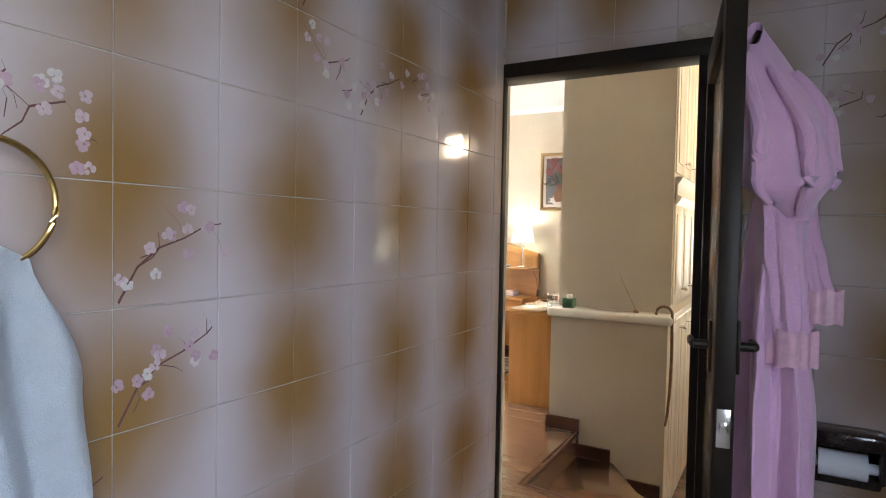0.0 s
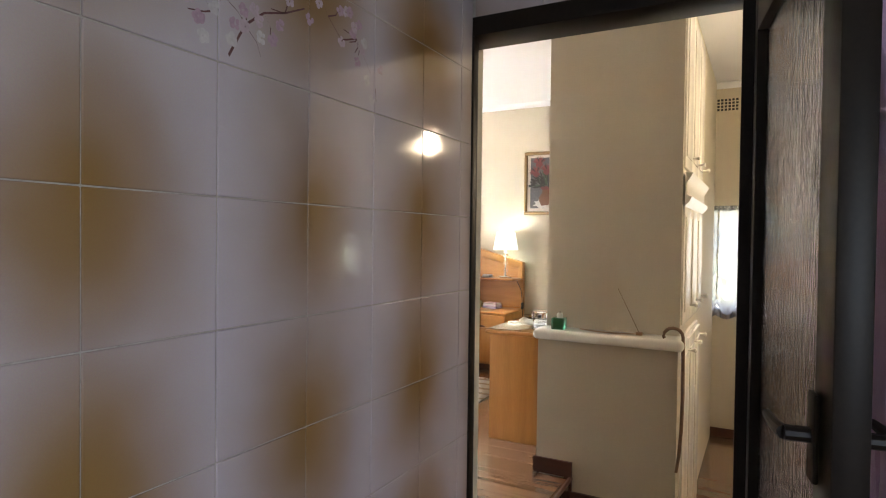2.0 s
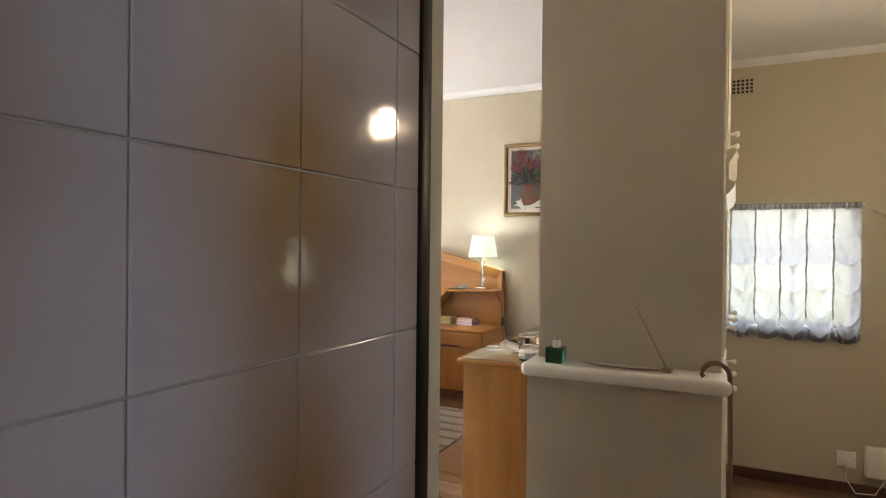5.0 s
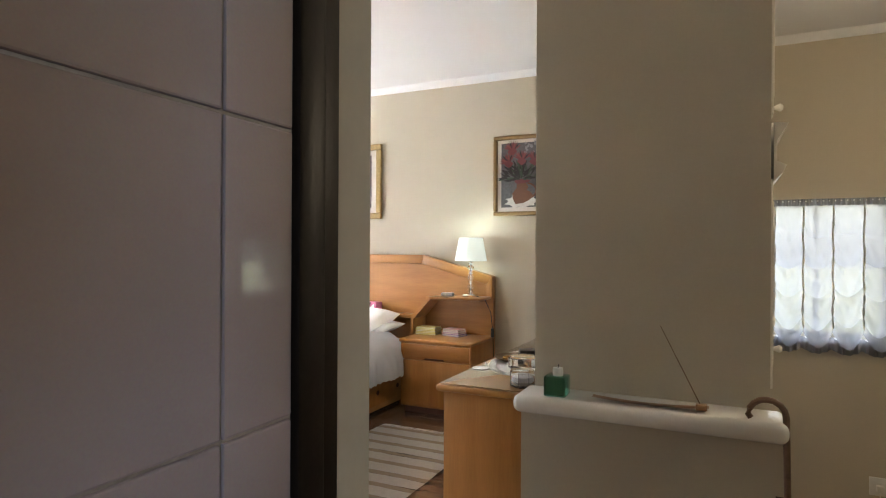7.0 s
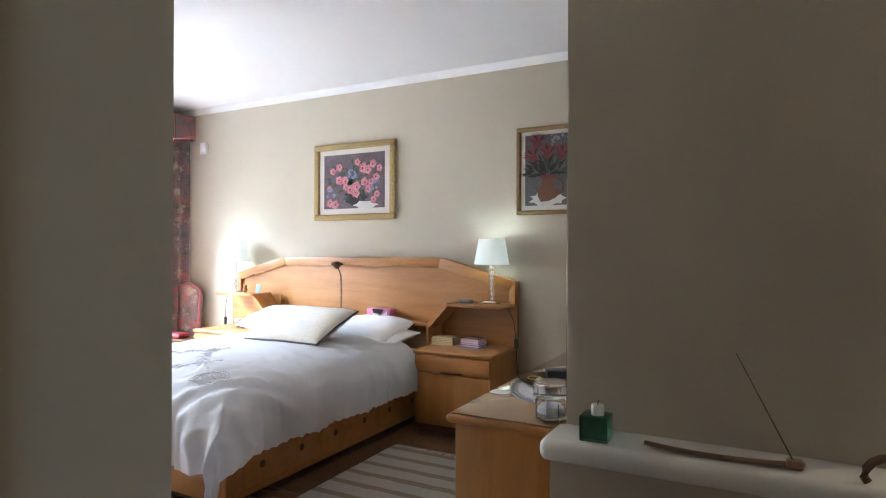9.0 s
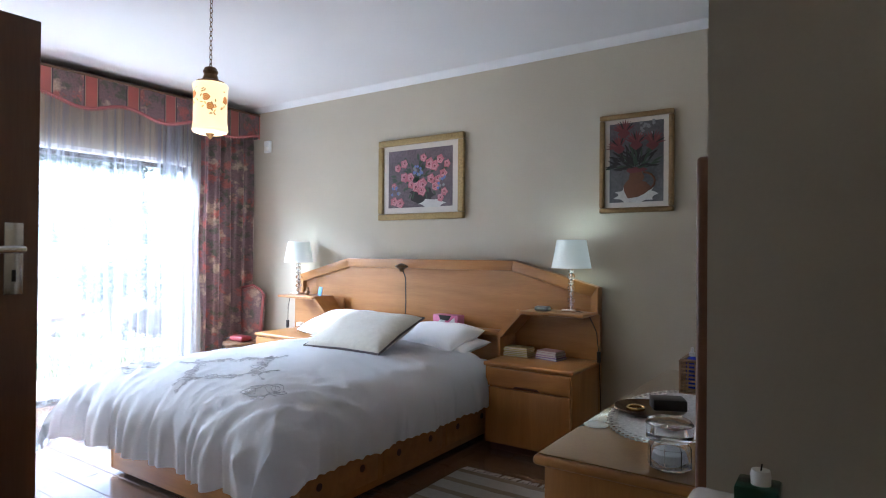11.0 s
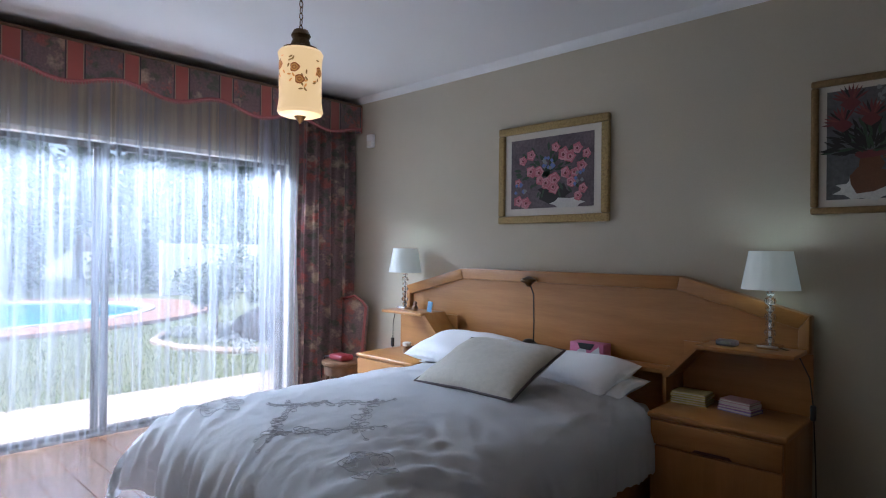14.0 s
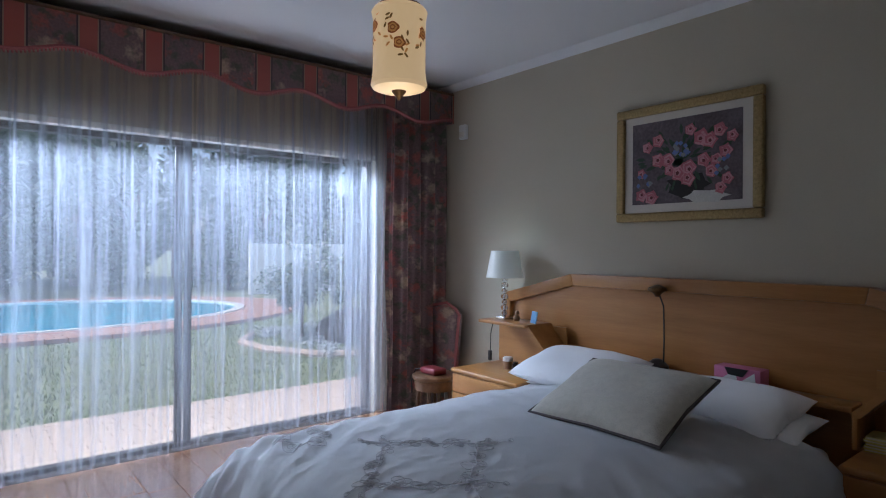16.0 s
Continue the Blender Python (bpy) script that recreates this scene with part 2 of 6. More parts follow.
M_WALL = mat("cream_wall_paint", (0.49, 0.44, 0.345), 0.75, var=0.03, scale=1.3, fine=90, bump=0.12)
M_CEIL = mat("white_ceiling_paint", (0.75, 0.75, 0.76), 0.85, var=0.02, scale=1.2, bump=0.08)
M_LEDGE = mat("white_gloss_paint", (0.78, 0.75, 0.68), 0.25, var=0.03, bump=0.05)
M_TILE_Y = tile_material("glazed_tile_side", 1)
M_TILE_X = tile_material("glazed_tile_end", 0)
M_GROUT = mat("pale_grout", (0.34, 0.29, 0.25), 0.8, var=0.2, scale=20)
M_FRAME = mat("dark_brown_steel_paint", (0.013, 0.008, 0.005), 0.42, var=0.2, bump=0.1)
M_FRAME.node_tree.nodes["Principled BSDF"].inputs["Specular IOR Level"].default_value = 0.16
M_CHROME = mat("brushed_chrome", (0.75, 0.74, 0.72), 0.18, 1.0, var=0.05, bump=0.03)
M_BRASS = mat("brass", (0.70, 0.47, 0.18), 0.25, 1.0, var=0.08, bump=0.05)
M_BRONZE = mat("aged_bronze", (0.16, 0.10, 0.05), 0.45, 0.9, var=0.3, scale=40)
M_RIB = glass("reeded_glass", (0.93, 0.95, 0.95), 0.12, bump=0.9, bscale=110)
M_PLANK = wood("laminate_floor", (0.13, 0.066, 0.04), (0.27, 0.16, 0.10), along=(1, 9, 9), rough=0.17, rand=0.3, coat=1.0)
M_SKIRT = wood("mahogany_skirting", (0.045, 0.014, 0.009), (0.10, 0.035, 0.02), rough=0.4)
M_OAK = wood("golden_ash_veneer", (0.31, 0.125, 0.028), (0.48, 0.225, 0.060), along=(0.9, 10, 10), rand=0.12, scale=1.3)
M_OAKV = wood("golden_ash_upright", (0.31, 0.125, 0.028), (0.48, 0.225, 0.060), along=(9, 9, 0.8), rand=0.12, scale=1.3)
M_DOORW = wood("red_brown_door_shaded_frame", (0.11, 0.045, 0.02), (0.20, 0.085, 0.04), along=(9, 9, 0.8), rand=0.0)
M_LINEN = mat("white_cotton", (0.90, 0.90, 0.92), 0.85, var=0.03, scale=5, fine=500, bump=0.25, dist=0.0012, sheen=0.2)
M_STITCH = mat("grey_embroidery", (0.60, 0.585, 0.62), 0.7, var=0.1, fine=600)
M_FLEECE = mat("cream_fleece", (0.66, 0.62, 0.54), 0.95, var=0.12, scale=30, fine=160, bump=0.9, dist=0.006, sheen=0.4)
M_PIPING = mat("grey_piping", (0.11, 0.09, 0.09), 0.8)
M_ROBE = mat("lilac_fleece", (0.62, 0.36, 0.54), 0.9, var=0.1, scale=9, fine=260, bump=0.7, dist=0.003, sheen=0.6)
M_SATIN = mat("pink_satin", (0.66, 0.40, 0.50), 0.3, var=0.15, scale=25, fine=60, bump=0.4, dist=0.003)
M_TOWEL = mat("white_terry", (0.68, 0.70, 0.74), 0.95, var=0.07, scale=30, fine=350, bump=0.9, dist=0.004, sheen=0.3)
M_SHEER = cloth_see_through("sheer_voile", (0.66, 0.69, 0.76), 0.76, streak=0.16)
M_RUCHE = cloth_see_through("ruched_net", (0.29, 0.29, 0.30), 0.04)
M_FLORAL = floral("floral_chintz", False)
M_PELMET = floral("striped_floral_chintz", True)
M_BRAID = mat("pink_braid", (0.40, 0.13, 0.13), 0.7, var=0.25, scale=60)
M_LINING = mat("dusty_pink_lining", (0.46, 0.15, 0.15), 0.8)
M_GREENGLASS = glass("green_glass", (0.05, 0.22, 0.14), 0.02, 1.5)
M_CLEAR = glass("clear_glass", (0.97, 0.98, 0.98), 0.0, 1.5)
M_CRYSTAL = glass("crystal", (0.98, 0.98, 1.0), 0.0, 1.55)
M_PANE = glass("window_glass", (1, 1, 1), 0.0, 1.01)
M_WAX = mat("candle_wax", (0.78, 0.76, 0.70), 0.5, var=0.04)
M_WICK = mat("black_wick", (0.02, 0.02, 0.02), 0.8)
M_STICK = wood("cane_wood", (0.10, 0.05, 0.025), (0.22, 0.12, 0.06), rand=0.0)
M_HOLDER = wood("incense_wood", (0.24, 0.13, 0.06), (0.36, 0.21, 0.11), rand=0.0)
M_GILT = mat("gilt_frame", (0.34, 0.24, 0.10), 0.42, 0.55, var=0.45, scale=60, fine=200, bump=0.8, dist=0.004)
M_GILTD = mat("dull_gold_frame", (0.25, 0.16, 0.07), 0.4, 0.5, var=0.25, scale=40)
M_MOUNT = mat("linen_mount", (0.60, 0.55, 0.49), 0.8, var=0.06)
M_WHITE = mat("white_plastic", (0.75, 0.75, 0.73), 0.4, var=0.03)
M_BLACK = mat("black_plastic", (0.018, 0.017, 0.017), 0.35, var=0.1)
M_DARKB = mat("dark_brown_ceramic", (0.02, 0.012, 0.01), 0.12, var=0.2)
M_PAPER = mat("toilet_paper", (0.72, 0.75, 0.80), 0.95, var=0.04)
M_RUGA = mat("rug_cream", (0.62, 0.58, 0.52), 0.95, var=0.1, scale=40, fine=220, bump=0.9, dist=0.004)
M_RUGB = mat("rug_beige", (0.40, 0.32, 0.23), 0.95, var=0.12, scale=40, fine=220, bump=0.9, dist=0.004)
M_WICKER = mat("brown_wicker", (0.20, 0.115, 0.05), 0.6, var=0.4, scale=50)
M_BLUE = mat("blue_plastic", (0.01, 0.03, 0.30), 0.25)
M_YELLOW = mat("amber_bottle", (0.55, 0.36, 0.06), 0.25)
M_LACE = mat("white_lace", (0.66, 0.64, 0.60), 0.9, var=0.25, scale=90, bump=0.6)
M_SHADE = glow("lamp_shade_cloth", (0.80, 0.95, 0.85), 0.05, (0.72, 0.72, 0.68))
M_MILK = glow("milk_glass_lit", (1.0, 0.66, 0.30), 0.33, (0.7, 0.58, 0.40))
M_BULB = glow("lit_bulb", (1.0, 0.85, 0.65), 7.0)
M_RED = mat("dark_red_leather", (0.22, 0.02, 0.03), 0.4)
M_PINKP = mat("pink_card", (0.62, 0.18, 0.32), 0.5)
M_MIRROR = mat("mirror_silver", (0.86, 0.88, 0.88), 0.02, 1.0, var=0.0, bump=0.0)
M_GLTOP = mat("glass_topped_ash", (0.33, 0.19, 0.075), 0.05, var=0.08, bump=0.0, coat=1.0)


def plain(name, col, rough=0.7):
    return mat(name, col, rough, var=0.14, scale=30, bump=0.2)


# ---- mesh helpers ----
BASE = {}


def thing(name, at, label, category, group="", kind=""):
    e = new(name)
    e.location = at
    e.empty_display_size = 0.1
    BASE[e] = Vector(at)
    return tagged(e, label, category, group, kind)


def part(name, bm, material, parent=None, label="", smooth=True):
    """Links a bmesh, built in world coordinates, as one mesh object under a thing or part."""
    if parent is not None:
        bmesh.ops.translate(bm, verts=bm.verts, vec=-BASE[parent])
    me = bpy.data.meshes.new(name)
    bm.to_mesh(me)
    bm.free()
    for m in material if isinstance(material, (list, tuple)) else (material,):
        me.materials.append(m)
    if smooth:
        me.polygons.foreach_set("use_smooth", [True] * len(me.polygons))
        me.set_sharp_from_angle(angle=radians(35))
    o = new(name, me)
    if parent is not None:
        o.parent = parent
        BASE[o] = BASE[parent]
    else:
        BASE[o] = Vector((0, 0, 0))
    if label:
        o["label"] = label
    return o


def solid(name, bm, material, label, category, group="", kind="", smooth=True):
    return tagged(part(name, bm, material, None, "", smooth), label, category, group, kind)


def box(x0, y0, z0, x1, y1, z1, r=0.0, bm=None, seg=2, mi=0):
    bm = bm or bmesh.new()
    got = bmesh.ops.create_cube(bm, size=1.0)
    vs = got["verts"]
    for v in vs:
        v.co = Vector((x0 + (v.co.x + 0.5) * (x1 - x0), y0 + (v.co.y + 0.5) * (y1 - y0), z0 + (v.co.z + 0.5) * (z1 - z0)))
    fs = {f for v in vs for f in v.link_faces}
    for f in fs:
        f.material_index = mi
    if r:
        es = list({e for v in vs for e in v.link_edges})
        bmesh.ops.bevel(bm, geom=es, offset=r, segments=seg, affect="EDGES", profile=0.5)
    return bm


def tube(points, r, n=8, bm=None, closed=False, mi=0):
    """A round bar along points; r may be one radius or a list."""
    bm = bm or bmesh.new()
    pts = [Vector(p) for p in points]
    rr = r if isinstance(r, (list, tuple)) else [r] * len(pts)
    rings = []
    up = Vector((0.13, 0.21, 0.97))
    for i, p in enumerate(pts):
        a = pts[i - 1] if (i or closed) else p
        b = pts[(i + 1) % len(pts)] if (i < len(pts) - 1 or closed) else p
        d = (b - a).normalized()
        s = d.cross(up)
        if s.length < 0.05:
            s = d.cross(Vector((1, 0, 0)))
        s.normalize()
        u = s.cross(d)
        rings.append([bm.verts.new(p + rr[i] * (math.cos(k * 2 * math.pi / n) * s + math.sin(k * 2 * math.pi / n) * u)) for k in range(n)])
    for i in range(len(rings) - (0 if closed else 1)):
        a, b = rings[i], rings[(i + 1) % len(rings)]
        for k in range(n):
            f = bm.faces.new((a[k], a[(k + 1) % n], b[(k + 1) % n], b[k]))
            f.material_index = mi
    if not closed:
        bm.faces.new(rings[0][::-1]).material_index = mi
        bm.faces.new(rings[-1]).material_index = mi
    return bm


def lathe(profile, cx, cy, n=28, bm=None, sx=1.0, sy=1.0, cap=True, mi=0):
    """Turns (radius, height) pairs round an upright axis."""
    bm = bm or bmesh.new()
    rings = []
    for r, z in profile:
        rings.append([bm.verts.new((cx + sx * r * math.cos(2 * math.pi * k / n), cy + sy * r * math.sin(2 * math.pi * k / n), z)) for k in range(n)])
    for a, b in zip(rings, rings[1:]):
        for k in range(n):
            bm.faces.new((a[k], a[(k + 1) % n], b[(k + 1) % n], b[k])).material_index = mi
    if cap:
        bm.faces.new(rings[0][::-1]).material_index = mi
        bm.faces.new(rings[-1]).material_index = mi
    return bm


def prism(poly, lo, hi, axis=2, bm=None, r=0.0, mi=0):
    """A polygon pushed out between lo and hi along an axis (0 x, 1 y, 2 z); the polygon holds the two other coordinates in order."""
    bm = bm or bmesh.new()

    def at(p, w):
        c = list(p)
        c.insert(axis, w)
        return bm.verts.new(c)

    a, b = [at(p, lo) for p in poly], [at(p, hi) for p in poly]
    fs = [bm.faces.new(a), bm.faces.new(b[::-1])]
    for i in range(len(a)):
        j = (i + 1) % len(a)
        fs.append(bm.faces.new((a[i], b[i], b[j], a[j])))
    bmesh.ops.recalc_face_normals(bm, faces=fs)
    for f in fs:
        f.material_index = mi
    if r:
        es = list({e for f in fs for e in f.edges})
        bmesh.ops.bevel(bm, geom=es, offset=r, segments=2, affect="EDGES", profile=0.5)
    return bm


def sheet(nu, nv, fn, bm=None, thick=0.0, mi=0, closed_u=False):
    """A grid of fn(u, v), u and v from 0 to 1, with thickness if asked."""
    bm = bm or bmesh.new()
    g = [[bm.verts.new(fn(i / nu, j / nv)) for j in range(nv + 1)] for i in range(nu + (0 if closed_u else 1))]
    fs = []
    for i in range(nu):
        for j in range(nv):
            i2 = (i + 1) % len(g)
            f = bm.faces.new((g[i][j], g[i2][j], g[i2][j + 1], g[i][j + 1]))
            f.material_index = mi
            fs.append(f)
    if thick:
        bmesh.ops.solidify(bm, geom=fs, thickness=thick)
    return bm


def ramp(a, b, v):
    t = max(0.0, min(1.0, (v - a) / (b - a)))
    return t * t * (3 - 2 * t)


def nz(x, y=0.0, z=0.0):
    return noise.noise(Vector((x, y, z)))


# ---- structure ----
FAR, CEIL, LOW = 7.745, 3.05, -0.53
WINX = -7.10
STEP1 = [(-1.10, 4.67), (-1.08, 3.62), (-0.15, 3.46)]
STEP2 = [(-0.84, 4.67), (-0.60, 4.28), (-0.15, 3.84)]
STEP3 = [(-0.50, 4.67), (-0.34, 4.42), (-0.10, 4.20)]


def wall(name, x0, y0, z0, x1, y1, z1, material=None, label="cream painted plaster wall"):
    return solid(name, box(x0, y0, z0, x1, y1, z1), material or M_WALL, label, "wall", kind="structure", smooth=False)


# far wall, with the ruched-curtain window cut through it
wb = box(-7.35, FAR, LOW - 0.1, -0.66, FAR + 0.25, CEIL + 0.1)
box(0.43, FAR, LOW - 0.1, 1.9, FAR + 0.25, CEIL + 0.1, bm=wb)
box(-0.66, FAR, LOW - 0.1, 0.43, FAR + 0.25, 0.78, bm=wb)
box(-0.66, FAR, 1.80, 0.43, FAR + 0.25, CEIL + 0.1, bm=wb)
wall_far = solid("wall_north", wb, M_WALL, "cream painted plaster wall behind the bed", "wall", kind="structure", smooth=False)
# sliding door wall
wb = box(WINX - 0.25, 3.07, -0.1, WINX, 3.95, CEIL + 0.1)
box(WINX - 0.25, 3.95, 2.40, WINX, 7.25, CEIL + 0.1, bm=wb)
box(WINX - 0.25, 7.25, -0.1, WINX, FAR, CEIL + 0.1, bm=wb)
solid("wall_west", wb, M_WALL, "cream painted plaster wall round the sliding door", "wall", kind="structure", smooth=False)
wall("wall_south", WINX, 3.07, -0.1, -1.06, 3.205, CEIL + 0.1)
wall("wall_south_right", -0.10, 3.07, LOW - 0.1, 1.9, 3.205, CEIL + 0.1)
wall("wall_over_door", -1.06, 3.07, 2.20, -0.10, 3.205, CEIL + 0.1)
wb = box(1.65, 3.205, LOW - 0.1, 1.9, 5.65, CEIL + 0.1)
box(1.65, 6.05, LOW - 0.1, 1.9, FAR, CEIL + 0.1, bm=wb)
box(1.65, 5.65, LOW - 0.1, 1.9, 6.05, 1.08, bm=wb)
box(1.65, 5.65, 1.52, 1.9, 6.05, CEIL + 0.1, bm=wb)
solid("wall_east", wb, M_WALL, "cream painted plaster wall with a small window", "wall", kind="structure", smooth=False)
w4 = thing("window_4", (1.7, 5.85, 1.08), "small white framed window", "window", kind="structure")
for b in ((1.74, 5.65, 1.08, 1.78, 6.05, 1.11), (1.74, 5.65, 1.49, 1.78, 6.05, 1.52), (1.74, 5.65, 1.11, 1.78, 5.68, 1.49), (1.74, 6.02, 1.11, 1.78, 6.05, 1.49)):
    part("window_frame", box(*b, 0.003), M_LEDGE, w4)
# partition that ends in the wide pier
wall("wall_partition", -1.312, 4.81, LOW - 0.1, -0.535, FAR, CEIL + 0.1, label="cream painted pier and partition wall")
solid("ceiling", box(-7.35, 3.07, CEIL, 1.9, FAR + 0.25, CEIL + 0.12), M_CEIL, "white painted plaster ceiling", "ceiling", kind="structure", smooth=False)
# thicker end of the pier that hides the cabinet edges
wall("wall_pier_end", -0.535, 4.81, LOW - 0.1, -0.508, 4.836, CEIL, label="cream painted pier end")
# coving along the far wall
cv = [(FAR, CEIL), (FAR - 0.055, CEIL), (FAR - 0.045, CEIL - 0.02), (FAR - 0.02, CEIL - 0.045), (FAR, CEIL - 0.055)]
solid("trim_coving_bedroom", prism(cv, WINX, -1.29, 0), M_CEIL, "white plaster coving", "coving", kind="structure")
solid("trim_coving_dressing", prism(cv, -0.535, 1.65, 0), M_CEIL, "white plaster coving", "coving", kind="structure")

# bathroom shell
BX0, BX1, BY0, BY1, BC = -0.99, 1.35, -1.0, 3.0, 2.78
wall("wall_bath_left", BX0 - 0.17, BY0 - 0.2, -0.1, BX0 - 0.003, 2.985, BC, M_GROUT, "grouted wall under glazed tiles")
wb = box(BX0 - 0.17, BY1 + 0.003, 2.226, -0.105, 3.07, BC)
box(-0.105, BY1 + 0.003, -0.1, BX1 + 0.2, 3.07, BC, bm=wb)
box(BX0 - 0.17, 2.986, -0.1, -1.06, 3.07, 2.226, bm=wb)
wall_bd = solid("wall_bath_door", wb, M_GROUT, "grouted wall under glazed tiles round the door", "wall", kind="structure", smooth=False)
wb = box(BX1, BY0 - 0.2, -0.1, BX1 + 0.2, -0.95, BC)
box(BX1, 0.35, -0.1, BX1 + 0.2, BY1 + 0.07, BC, bm=wb)
box(BX1, -0.95, -0.1, BX1 + 0.2, 0.35, 1.1, bm=wb)
box(BX1, -0.95, 2.1, BX1 + 0.2, 0.35, BC, bm=wb)
solid("wall_bath_right", wb, M_GROUT, "pale bathroom wall with a window", "wall", kind="structure", smooth=False)
wall("wall_bath_back", BX0 - 0.17, BY0 - 0.2, -0.1, BX1, BY0, BC, M_GROUT, "pale bathroom wall")
solid("ceiling_bath", box(BX0 - 0.17, BY0 - 0.2, BC, BX1 + 0.2, 3.07, BC + 0.1), M_CEIL, "white bathroom ceiling", "ceiling", kind="structure", smooth=False)
solid("floor_bath", box(BX0 - 0.17, BY0 - 0.2, -0.1, BX1 + 0.2, 3.205, 0.0), M_GROUT, "pale bathroom floor", "floor", kind="structure", smooth=False)

# floors: bedroom landing, two winder treads, lower floor
top = [(WINX, 3.205), (-0.15, 3.205), STEP1[2], STEP1[1], STEP1[0], (-1.29, 4.67), (-1.29, FAR), (WINX, FAR)]
floor_top = solid("floor", prism(top, -0.19, -0.012), M_PLANK, "brown laminate bedroom floor", "floor", kind="structure", smooth=False)
t2 = [STEP1[2], STEP1[1], STEP1[0], STEP2[0], STEP2[1], STEP2[2]]
t3 = [STEP2[2], STEP2[1], STEP2[0], STEP3[0], STEP3[1], STEP3[2]]
solid("stair_tread_upper", prism(t2, -0.53, -0.175, r=0.006), M_PLANK, "brown wooden winder stair tread", "stair", kind="structure")
solid("stair_tread_lower", prism(t3, -0.53, -0.35, r=0.006), M_PLANK, "brown wooden winder stair tread", "stair", kind="structure")
solid("floor_dressing", box(-1.3, 3.205, LOW - 0.1, 1.65, FAR, LOW), M_PLANK, "brown laminate floor of the lower dressing area", "floor", kind="structure", smooth=False)
# stair nosing on the landing edge
solid("stair_nosing", tube([(*STEP1[0], -0.008), (*STEP1[1], -0.008), (*STEP1[2], -0.008)], 0.014, 8), M_SKIRT, "dark wood nosing on the landing edge", "nosing", kind="structure")

# skirtings
solid("baseboard_bedroom", box(WINX, FAR - 0.018, 0, -1.29, FAR, 0.09, 0.005), M_SKIRT, "dark mahogany skirting board", "skirting", kind="structure")
solid("baseboard_dressing", box(-0.535, FAR - 0.018, LOW, 1.65, FAR, LOW + 0.09, 0.005), M_SKIRT, "dark mahogany skirting board", "skirting", kind="structure")
sk = [(-1.34, 0.0), (-1.34, 0.095), (-1.09, 0.095), (-1.09, -0.085), (-0.86, -0.085), (-0.86, -0.265), (-0.52, -0.265), (-0.52, -0.352), (-0.86, -0.352), (-0.86, -0.352), (-0.90, -0.352), (-0.90, -0.177), (-1.14, -0.177), (-1.14, 0.0)]
sk = [p for i, p in enumerate(sk) if i == 0 or p != sk[i - 1]]
solid("baseboard_stair", prism(sk, 4.652, 4.668, 1), M_SKIRT, "stepped mahogany skirting beside the stairs", "skirting", kind="structure", smooth=False)

# low wall with painted ledge in front of the pier
solid("wall_ledge", box(-1.322, 4.67, LOW - 0.1, -0.50, 4.81, 0.835), M_WALL, "cream painted half-height wall", "wall", kind="structure", smooth=False)
solid("ledge_top", box(-1.345, 4.625, 0.835, -0.465, 4.825, 0.90, 0.026, seg=4), M_LEDGE, "white gloss painted rounded ledge top", "ledge", kind="structure")

# ---- bathroom: door frame, door, robe, holders ----
fr = thing("door_frame", (-0.6, 3.14, 0), "dark brown painted steel door frame", "door frame", kind="structure")
part("jamb", box(-1.058, 2.986, 0, -0.984, 3.025, 2.16, 0.004), M_FRAME, fr)
part("jamb", box(-1.058, 3.025, 0, -1.026, 3.105, 2.16, 0.004), M_FRAME, fr)
part("jamb", box(-1.058, 3.105, 0, -1.04, 3.122, 2.16, 0.003), M_FRAME, fr)
part("jamb", box(-0.152, 2.986, 0, -0.095, 3.142, 2.16, 0.004), M_FRAME, fr)
part("head", box(-1.058, 2.986, 2.16, -0.095, 3.142, 2.225, 0.004), M_FRAME, fr)
part("strike_plate", box(-1.028, 3.032, 0.985, -1.023, 3.054, 1.065, 0.002), M_CHROME, fr, "small chrome strike plate")
part("reveal", box(-1.066, 3.122, 0, -1.052, 3.207, 2.2), M_WALL, fr, "cream painted reveal", smooth=False)

HINGE, FREE = Vector((-0.12, 2.98, 0)), Vector((0.008, 2.185, 0))
DL = (FREE - HINGE).length
ang = math.degrees(math.atan2(FREE.y - HINGE.y, FREE.x - HINGE.x))
door = thing("bathroom_door", (0, 0, 0), "open dark brown door with reeded glass", "door", kind="")
th = 0.052
for nm, b in (("stile", (0.0, 0, 0.02, 0.04, th, 2.13)), ("stile", (DL - 0.10, 0, 0.02, DL, th, 2.13)), ("rail", (0.04, 0, 2.03, DL - 0.10, th, 2.13)), ("rail", (0.04, 0, 0.02, DL - 0.10, th, 0.22))):
    part(nm, box(*b, 0.003), M_FRAME, door)
part("pane", box(0.035, 0.023, 0.21, DL - 0.095, 0.029, 2.04), M_RIB, door, "reeded frosted glass pane", smooth=False)
for nm, side in (("handle", -1), ("handle", 1)):
    y = -0.006 if side < 0 else th + 0.006
    h = box(DL - 0.085, min(y, y + side * 0.006) - 0.002, 1.07, DL - 0.045, max(y, y + side * 0.006) + 0.002, 1.215, 0.004)
    tube([(DL - 0.065, y, 1.145), (DL - 0.065, y + side * 0.045, 1.145)], 0.013, 10, bm=h)
    tube([(DL - 0.065, y + side * 0.045, 1.145), (DL - 0.10, y + side * 0.05, 1.145), (DL - 0.185, y + side * 0.05, 1.143)], [0.012, 0.011, 0.008], 10, bm=h)
    part(nm, h, M_FRAME, door, "dark lever handle on a long plate")
latch = part("latch_plate", box(DL - 0.001, 0.008, 0.88, DL + 0.003, th - 0.008, 0.985, 0.002), M_CHROME, door, "chrome latch plate")
part("latch", box(DL + 0.002, 0.016, 0.92, DL + 0.010, th - 0.016, 0.95, 0.003), M_CHROME, latch)
